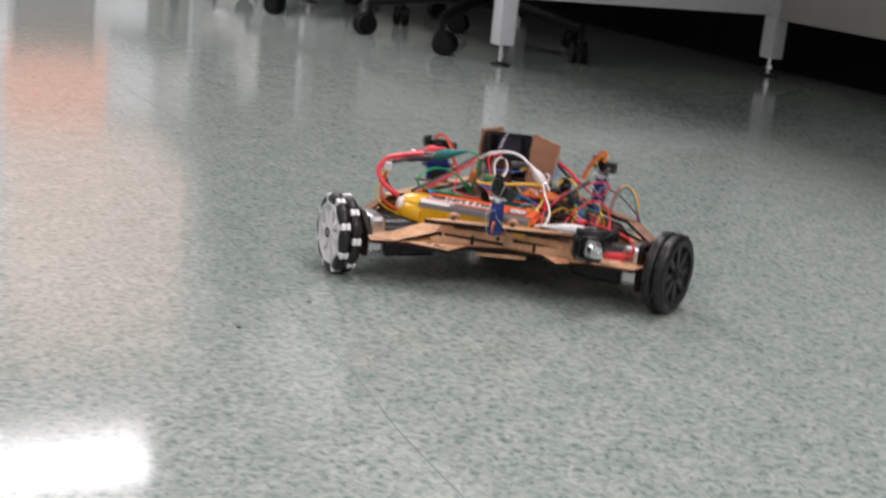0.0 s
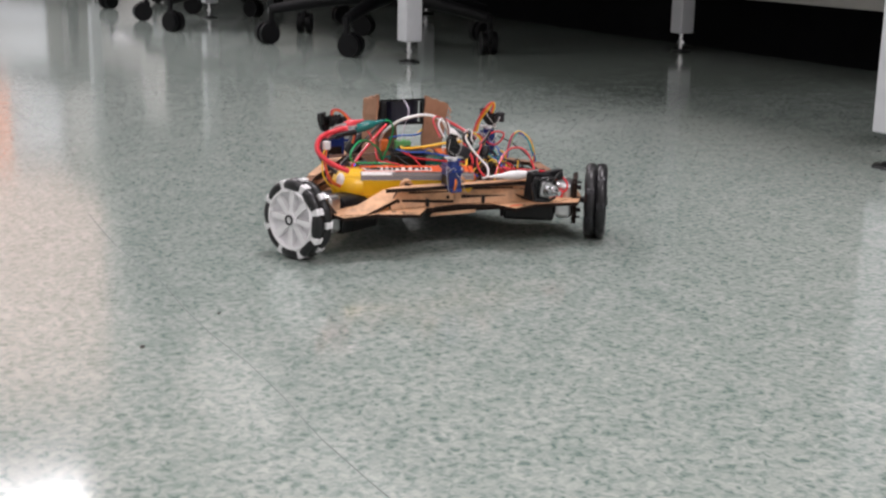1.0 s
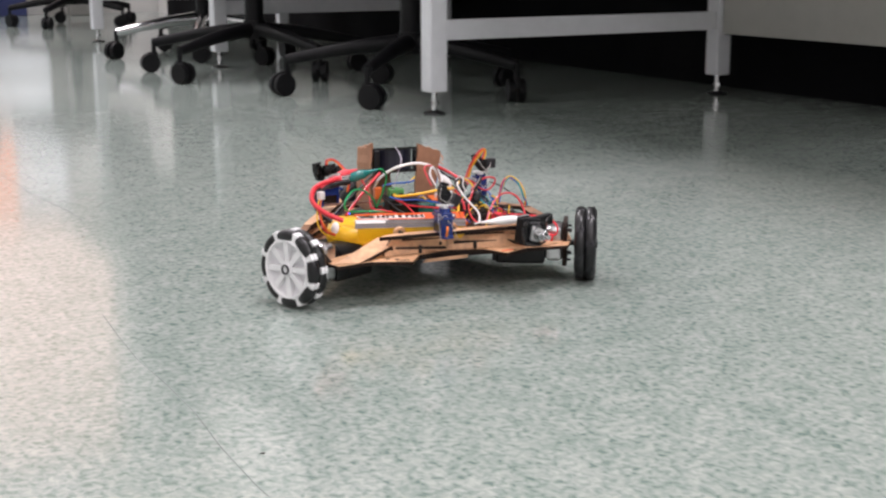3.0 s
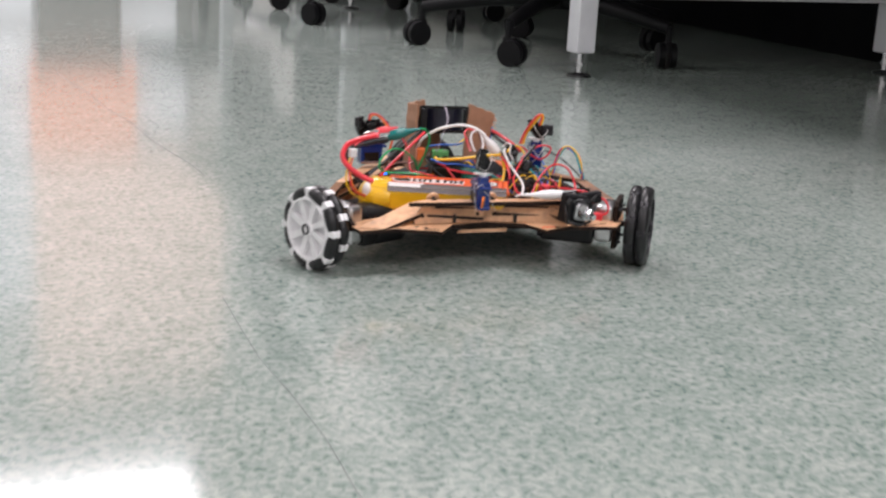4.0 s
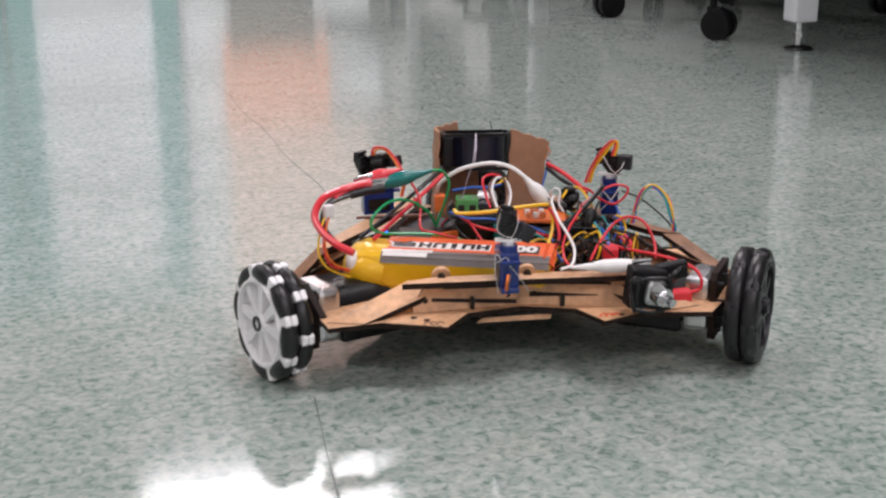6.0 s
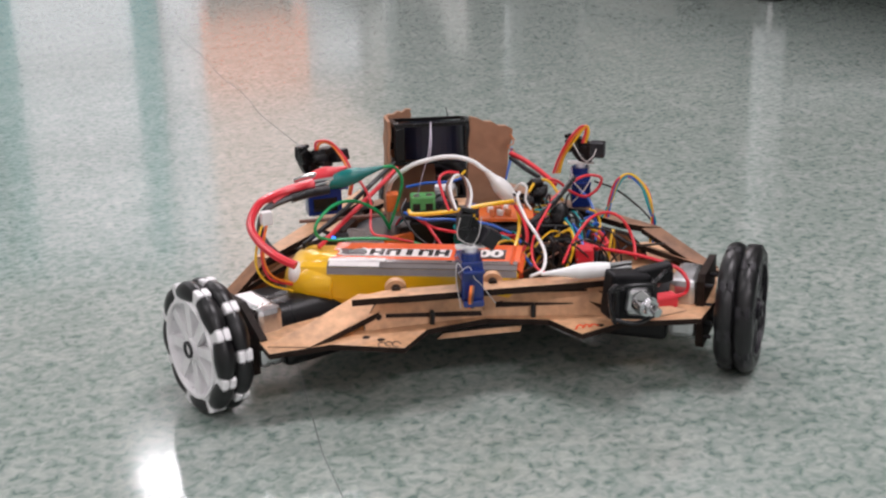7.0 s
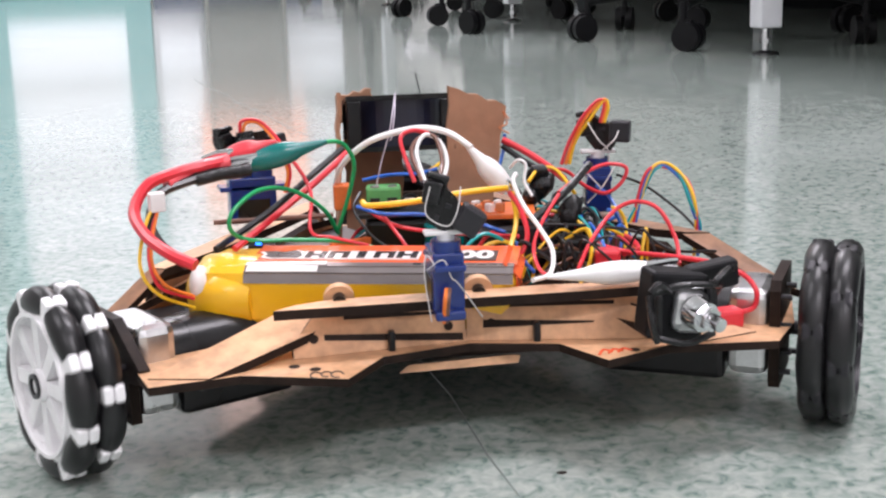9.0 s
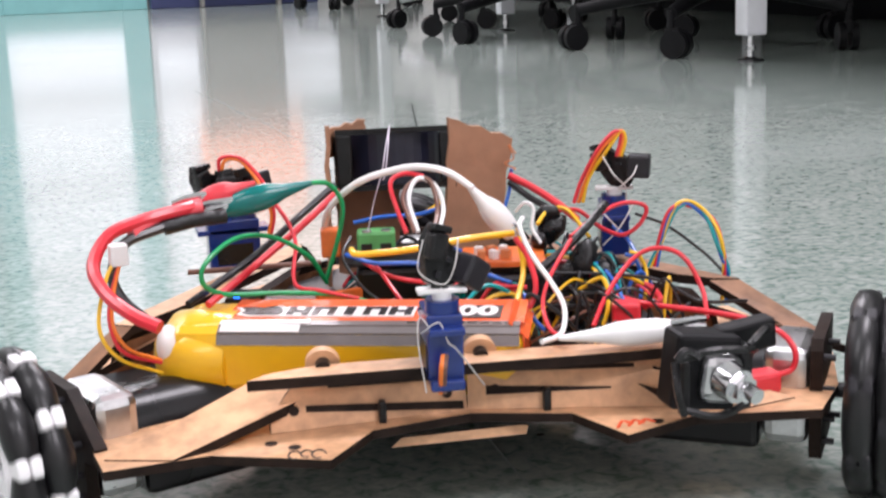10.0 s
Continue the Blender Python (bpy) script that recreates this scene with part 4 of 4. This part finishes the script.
boot("clip_boot", (-92, -20, 112), (-69, -20, 119), 4.3 / 1000, "red", "red rubber boot of a test clip", 10)
boot("clip_boot", (-82, -22, 110), (-47, -20, 118), 4.6 / 1000, "boot_green", "dark green rubber boot of a test clip", 11)
boot("clip_boot", (33, -22, 93), (15, -22, 114), 4.4 / 1000, "white", "white rubber boot of a test clip", 8)
boot("clip_boot", (80, -100, 71.5), (36, -100, 71), 4.0 / 1000, "white", "white rubber boot of a test clip", 8)
bm = bmesh.new()
tube(bm, [Vector(p) / 1000 for p in ((-116, -42, 106), (-105, -34, 110), (-90, -30, 112.5))], 0.0033, 12)
part("sleeve", bm, M["pink"], robot, "pink heat-shrink sleeve")
bm = bmesh.new()
tube(bm, [Vector(p) / 1000 for p in ((-104, -38.5, 106.5), (-94, -34.6, 108), (-81, -30, 108.5))], 0.0029, 12)
part("sleeve", bm, M["tape"], robot, "black heat-shrink sleeve")

# name, insulation, radius and way of each wire, in millimetres
WIRES = (
    ("red_lead", "red", 3.0, ((-103, -85, 80), (-113, -80, 84), (-123, -70, 90), (-128, -60, 98), (-123, -50, 107), (-112, -40, 110), (-100, -35, 112), (-90, -30, 113))),
    ("black_lead", "black", 2.5, ((-108, -60, 74), (-119, -55, 83), (-123, -50, 92), (-119, -45, 102), (-108, -40, 106), (-95, -35, 108), (-81, -30, 108))),
    ("balance_wire", "yellow", 0.9, ((-119, -60, 101), (-123, -65, 94), (-126, -72, 78), (-120, -72, 66), (-106, -64, 57))),
    ("balance_wire", "red", 0.9, ((-118, -60, 100), (-122, -65, 87), (-122, -72, 78), (-118, -72, 68), (-106, -64, 61))),
    ("balance_wire", "orange", 0.9, ((-118, -60, 100), (-121, -65, 88), (-121, -72, 78), (-116, -72, 69), (-106, -64, 62))),
    ("clip_wire", "green", 1.2, ((-48, -20, 118), (-40, -15, 116), (-35, -10, 106), (-38, -5, 90), (-43, 0, 74))),
    ("loop_wire", "green", 1.2, ((-43, 0, 72), (-50, -10, 86), (-64, -20, 97), (-78, -35, 100), (-89, -45, 93), (-90, -45, 85), (-82, -38, 79), (-62, -33, 77), (-40, -33, 75), (-26, -34, 71))),
    ("power_wire", "red", 1.8, ((-36, 10, 109), (-52, 0, 97), (-71, -20, 86), (-89, -45, 77))),
    ("power_wire", "black", 1.8, ((-37, 20, 110), (-53, 10, 99), (-74, 0, 84), (-98, -30, 74))),
    ("thin_wire", "red", 1, ((-67, 0, 112), (-60, -5, 104), (-55, -10, 93), (-56, -26, 79), (-46, -33, 77), (-31, -34, 73))),
    ("white_wire", "white", 1.7, ((-43, 10, 92), (-40, 0, 104), (-29, -10, 115), (-16, -15, 120), (-4, -20, 122), (7, -25, 120), (16, -30, 114))),
    ("sensor_wire", "red", 1, ((-16, -100, 112), (-19, -95, 121), (-20, -90, 128), (-15, -85, 130), (-8, -80, 128))),
    ("sensor_wire", "white", 1, ((-12, -100, 112), (-14, -90, 122), (-10, -85, 128), (-4, -85, 125), (-2, -90, 118), (-5, -100, 111))),
    ("sensor_wire", "brown", 1, ((-13, -100, 112), (-16, -90, 122), (-12, -85, 127), (-6, -85, 127), (-4, -90, 118), (-7, -100, 111))),
    ("bus_wire", "yellow", 1.6, ((-33, -30, 92), (-30, -35, 91), (-10, -40, 93), (13, -40, 96), (31, -35, 96))),
    ("bus_wire", "yellow", 1.4, ((33, -35, 94), (33, -45, 83), (27, -60, 72))),
    ("signal_wire", "blue", 1.1, ((-35, -20, 88), (-24, -30, 86), (-8, -30, 85), (14, -30, 81), (29, -40, 77))),
    ("signal_wire", "red", 1.1, ((-30, -20, 86), (-17, -30, 80), (5, -40, 78), (35, -40, 75))),
    ("signal_wire", "red", 1, ((-24, -25, 85), (-20, -34, 80), (-14, -44, 72))),
    ("signal_wire", "black", 0.8, ((-32, 0, 91), (-36, -10, 85), (-30, -28, 77), (-22, -40, 72))),
    ("signal_wire", "red", 1.4, ((31, -40, 95), (35, -45, 88), (36, -55, 78), (30, -60, 70), (16, -65, 71))),
    ("signal_wire", "white", 1.2, ((34, -40, 103), (32, -45, 100), (35, -55, 91), (40, -65, 83), (42, -80, 77), (39, -90, 70), (30, -100, 70))),
    ("signal_wire", "red", 1, ((55, -30, 91), (43, -50, 82), (36, -70, 76), (36, -85, 70), (41, -95, 69))),
    ("ribbon_wire", "teal", 1, ((49, -10, 82), (61, -20, 82), (68, -30, 76), (68, -45, 69), (66, -60, 64))),
    ("ribbon_wire", "yellow", 1, ((49, -10, 81), (60, -20, 80), (67, -30, 75), (68, -45, 69), (68, -60, 64))),
    ("ribbon_wire", "blue", 1, ((64, -20, 81), (70, -30, 76), (72, -45, 70), (71, -60, 64))),
    ("ribbon_wire", "red", 1, ((47, -10, 79), (60, -20, 78), (67, -30, 71), (71, -40, 70))),
    ("arch_wire", "red", 1.1, ((55, -70, 66), (63, -60, 76), (75, -50, 86), (85, -50, 90), (94, -55, 87), (100, -60, 75), (99, -70, 66))),
    ("motor_wire", "red", 1.3, ((66, -40, 71), (80, -50, 68), (98, -70, 69), (110, -85, 69), (120, -90, 65), (124, -95, 59), (123, -95, 52), (115, -95, 50))),
    ("arch_ribbon", "yellow", 1, ((98, 10, 68), (104, 10, 81), (109, 10, 94), (116, 10, 96), (123, 5, 90), (127, 0, 79), (128, 0, 64), (127, 0, 52))),
    ("arch_ribbon", "blue", 1, ((101, 10, 68), (104, 10, 84), (108, 10, 93), (115, 10, 95), (123, 5, 87), (126, 0, 75), (130, 0, 64), (129, 0, 52))),
    ("arch_ribbon", "red", 1, ((100, 10, 68), (102, 10, 80), (107, 10, 93), (116, 10, 94), (125, 5, 88), (128, 0, 74), (128, 0, 61))),
    ("arch_ribbon", "teal", 1, ((97, 10, 68), (103, 10, 79), (110, 10, 93), (118, 10, 94), (122, 5, 89), (125, 0, 78), (130, 0, 67), (128, 0, 56))),
    ("thin_wire", "black", 0.8, ((94, 20, 90), (108, 20, 84), (121, 15, 74), (128, 10, 67), (137, 0, 55))),
    ("thin_wire", "black", 0.9, ((40, -30, 78), (68, -30, 76), (91, -30, 72), (105, -40, 65), (128, -30, 61))),
    ("loop_wire", "red", 1.1, ((54, 10, 95), (66, 10, 95), (76, 10, 87), (86, 10, 83), (94, 10, 88), (96, 10, 95), (86, 10, 97), (72, 0, 94), (57, -20, 90))),
    ("servo_ribbon", "orange", 1, ((70, 27, 95), (74, 27, 106), (80, 25, 118), (88, 25, 126), (90, 25, 124), (88, 25, 115))),
    ("servo_ribbon", "yellow", 1, ((72, 27, 95), (75, 27, 106), (82, 25, 117), (89, 25, 126), (91, 25, 122), (89, 25, 115))),
    ("servo_ribbon", "red", 1, ((68, 27, 95), (72, 27, 106), (79, 25, 119), (86, 25, 126), (89, 25, 124), (87, 25, 115))),
    ("servo_ribbon", "red", 1, ((-87, 40, 115), (-86, 40, 121), (-78, 40, 121), (-71, 35, 115), (-66, 30, 107), (-64, 30, 97), (-66, 30, 87))),
    ("servo_ribbon", "orange", 1, ((-86, 40, 115), (-84, 40, 120), (-78, 40, 120), (-72, 35, 114), (-68, 30, 107), (-65, 30, 97), (-67, 30, 87))),
    ("fan_wire", "red", 2, ((42, 45, 106), (53, 40, 100), (62, 30, 94), (68, 20, 89))),
    ("fan_wire", "black", 1.8, ((42, 45, 103), (51, 40, 96), (59, 30, 92))),
    ("fan_wire", "blue", 1, ((44, 50, 108), (43, 50, 99), (38, 40, 89))),
    ("cable_tie", "tape", 2.2, ((43, -30, 80), (60, -20, 90), (76, 0, 99))),
    ("cable_tie", "tape", 1.4, ((55, 10, 96), (48, 0, 90), (47, -10, 86))),
    ("thread", "lilac", 0.6, ((-12, 30, 133), (-16, 0, 127), (-18, -5, 119), (-22, -5, 106), (-25, -3, 93))),
    ("thread", "lilac", 0.6, ((-12, 30, 133), (-15, 0, 127), (-17, -5, 117), (-18, -5, 115))),
    ("servo_cable", "orange", 1.1, ((-7, -121, 74), (-8, -124, 70), (-8, -118, 60))),
    ("servo_cable", "brown", 1.1, ((-6, -121, 74), (-7, -124, 70), (-7, -118, 60))),
    ("thread", "clear", 0.5, ((-11, -118, 83), (-14, -116, 86), (-15, -118, 78), (-13, -120, 61))),
    ("thread", "clear", 0.5, ((-14, -118, 81), (-8, -120, 85), (-5, -120, 78), (-2, -120, 75), (8, -110, 59))),
    ("thread", "clear", 0.5, ((-12, -118, 113), (-14, -120, 103), (-6, -120, 98), (-2, -120, 104), (-0, -115, 112))),
    ("thread", "clear", 0.7, ((77, 20, 94), (84, 16, 86), (92, 18, 78))),
    ("thread", "clear", 0.7, ((93, 20, 94), (86, 16, 85), (79, 18, 77))),
    ("thread", "clear", 0.7, ((80, 22, 116), (84, 16, 108), (89, 18, 103), (90, 20, 96))),
    ("thread", "clear", 0.7, ((96, 22, 113), (92, 16, 108), (86, 18, 102))),
    ("stray_wire", "white", 0.8, ((31, -42, 106), (34, -46, 110), (37, -48, 108), (36, -50, 101), (39, -52, 95))),
    ("signal_wire", "yellow", 1.1, ((13, -50, 69), (20, -45, 73), (28, -45, 74), (32, -50, 71))),
    ("signal_wire", "yellow", 1.1, ((35, -50, 72), (30, -70, 69), (25, -85, 68))),
    ("signal_wire", "blue", 1.1, ((34, -40, 72), (34, -60, 68), (36, -70, 66))),
    ("signal_wire", "blue", 1.1, ((-30, 20, 93), (-17, 20, 95), (-3, 20, 95), (6, 20, 97))),
    ("signal_wire", "yellow", 1, ((-3, 20, 94), (4, 25, 96), (10, 30, 99))),
    ("signal_wire", "yellow", 1, ((67, -10, 87), (60, 0, 97), (52, 0, 98), (45, -10, 94))),
    ("signal_wire", "blue", 1, ((80, 0, 70), (89, 0, 74), (88, 10, 81), (84, 20, 85))),
    ("signal_wire", "yellow", 1, ((88, -20, 62), (91, -10, 71), (88, -10, 78), (84, -10, 80))),
    ("signal_wire", "blue", 1, ((86, -20, 62), (89, -10, 69), (86, -10, 77), (82, -10, 79))),
    ("signal_wire", "red", 1.6, ((80, -50, 67), (89, -40, 66), (89, -30, 68), (88, -20, 68))),
    ("antenna_wire", "black", 0.6, ((-0, 30, 132), (-1, 30, 137), (-2, 30, 142))),
    ("twist_tie", "copper", 0.7, ((43, 30, 118), (40, 30, 122), (42, 30, 116), (38, 30, 114), (43, 30, 111))),
)
for nm, col, rad, pts in WIRES:
    bm = bmesh.new()
    tube(bm, smooth_line([Vector(p) / 1000 for p in pts]), rad * (0.84 if rad > 0.7 else 0.5) / 1000, 8)
    part(nm, bm, M["teal_wire" if col == "teal" else col], robot, col + " insulated wire" if "wire" in nm or "lead" in nm else "")
# the dark tangle low on the deck
rnd = random.Random(5)
for k in range(74):
    x, y = (rnd.uniform(-0.03, 0.085), rnd.uniform(-0.035, 0.05)) if k < 40 else (rnd.uniform(0.035, 0.088), rnd.uniform(-0.058, -0.005))
    a, far, high = rnd.uniform(0, 6.28), rnd.uniform(0.018, 0.048), rnd.uniform(0.064, 0.083)
    p, q = Vector((x, y, 0.055)), Vector((x + far * math.cos(a), y + far * math.sin(a), 0.055))
    q.x, q.y = min(0.095, max(-0.035, q.x)), min(0.06, max(-0.058, q.y))
    side = Vector((-math.sin(a), math.cos(a), 0)) * rnd.uniform(-0.016, 0.016)
    pts = [p, p.lerp(q, 0.12) + side * 0.5 + Vector((0, 0, 0.6 * (high - 0.055))), p.lerp(q, 0.5) + side + Vector((0, 0, high - 0.055)),
           p.lerp(q, 0.9) + side * 0.6 + Vector((0, 0, 0.55 * (high - 0.055))), q]
    bm = bmesh.new()
    tube(bm, smooth_line(pts, 6), rnd.choice((0.0006, 0.0008, 0.0009)), 6)
    part("tangled_wire", bm, M[rnd.choice(("black", "black", "black", "brown", "blue", "black", "black", "yellow", "black", "teal_wire", "red"))], robot)


# ---- keyed travel ----
def motions():
    walk(front_sensor, [(t, FRONT_SEAT @ pose(0, 0, 0, 0, 24, a)) for t, a in ((0, 10), (6.5, 8), (8, 0), (9, -12), (9.7, -12), (10, 28))])
    walk(robot, [(t, pose(x, y, 0, 0, 0, h)) for t, x, y, h in RIDE])
    steps = [i / 10 for i in range(101)]
    ts = [r[0] for r in RIDE]
    way = [[float(v) for v in np.interp(steps, ts, [r[k] for r in RIDE])] for k in (1, 2, 3)]
    for key, (x, y, axis) in AX.items():
        a, roll, rows = radians(axis), 0.0, []
        for i, t in enumerate(steps):
            if i:
                h = radians(way[2][i])
                dx, dy, dh = way[0][i] - way[0][i - 1], way[1][i] - way[1][i - 1], radians(way[2][i] - way[2][i - 1])
                dx, dy = math.cos(h) * dx + math.sin(h) * dy, -math.sin(h) * dx + math.cos(h) * dy
                dx, dy = dx - dh * y, dy + dh * x
                roll += (dx * math.sin(a) - dy * math.cos(a)) / WR
            rows.append((t, pose(x, y, WR, 0, 0, axis) @ pose(0, 0, 0, math.degrees(roll), 0, 0)))
        walk(WHEELS[key], rows)


motions()
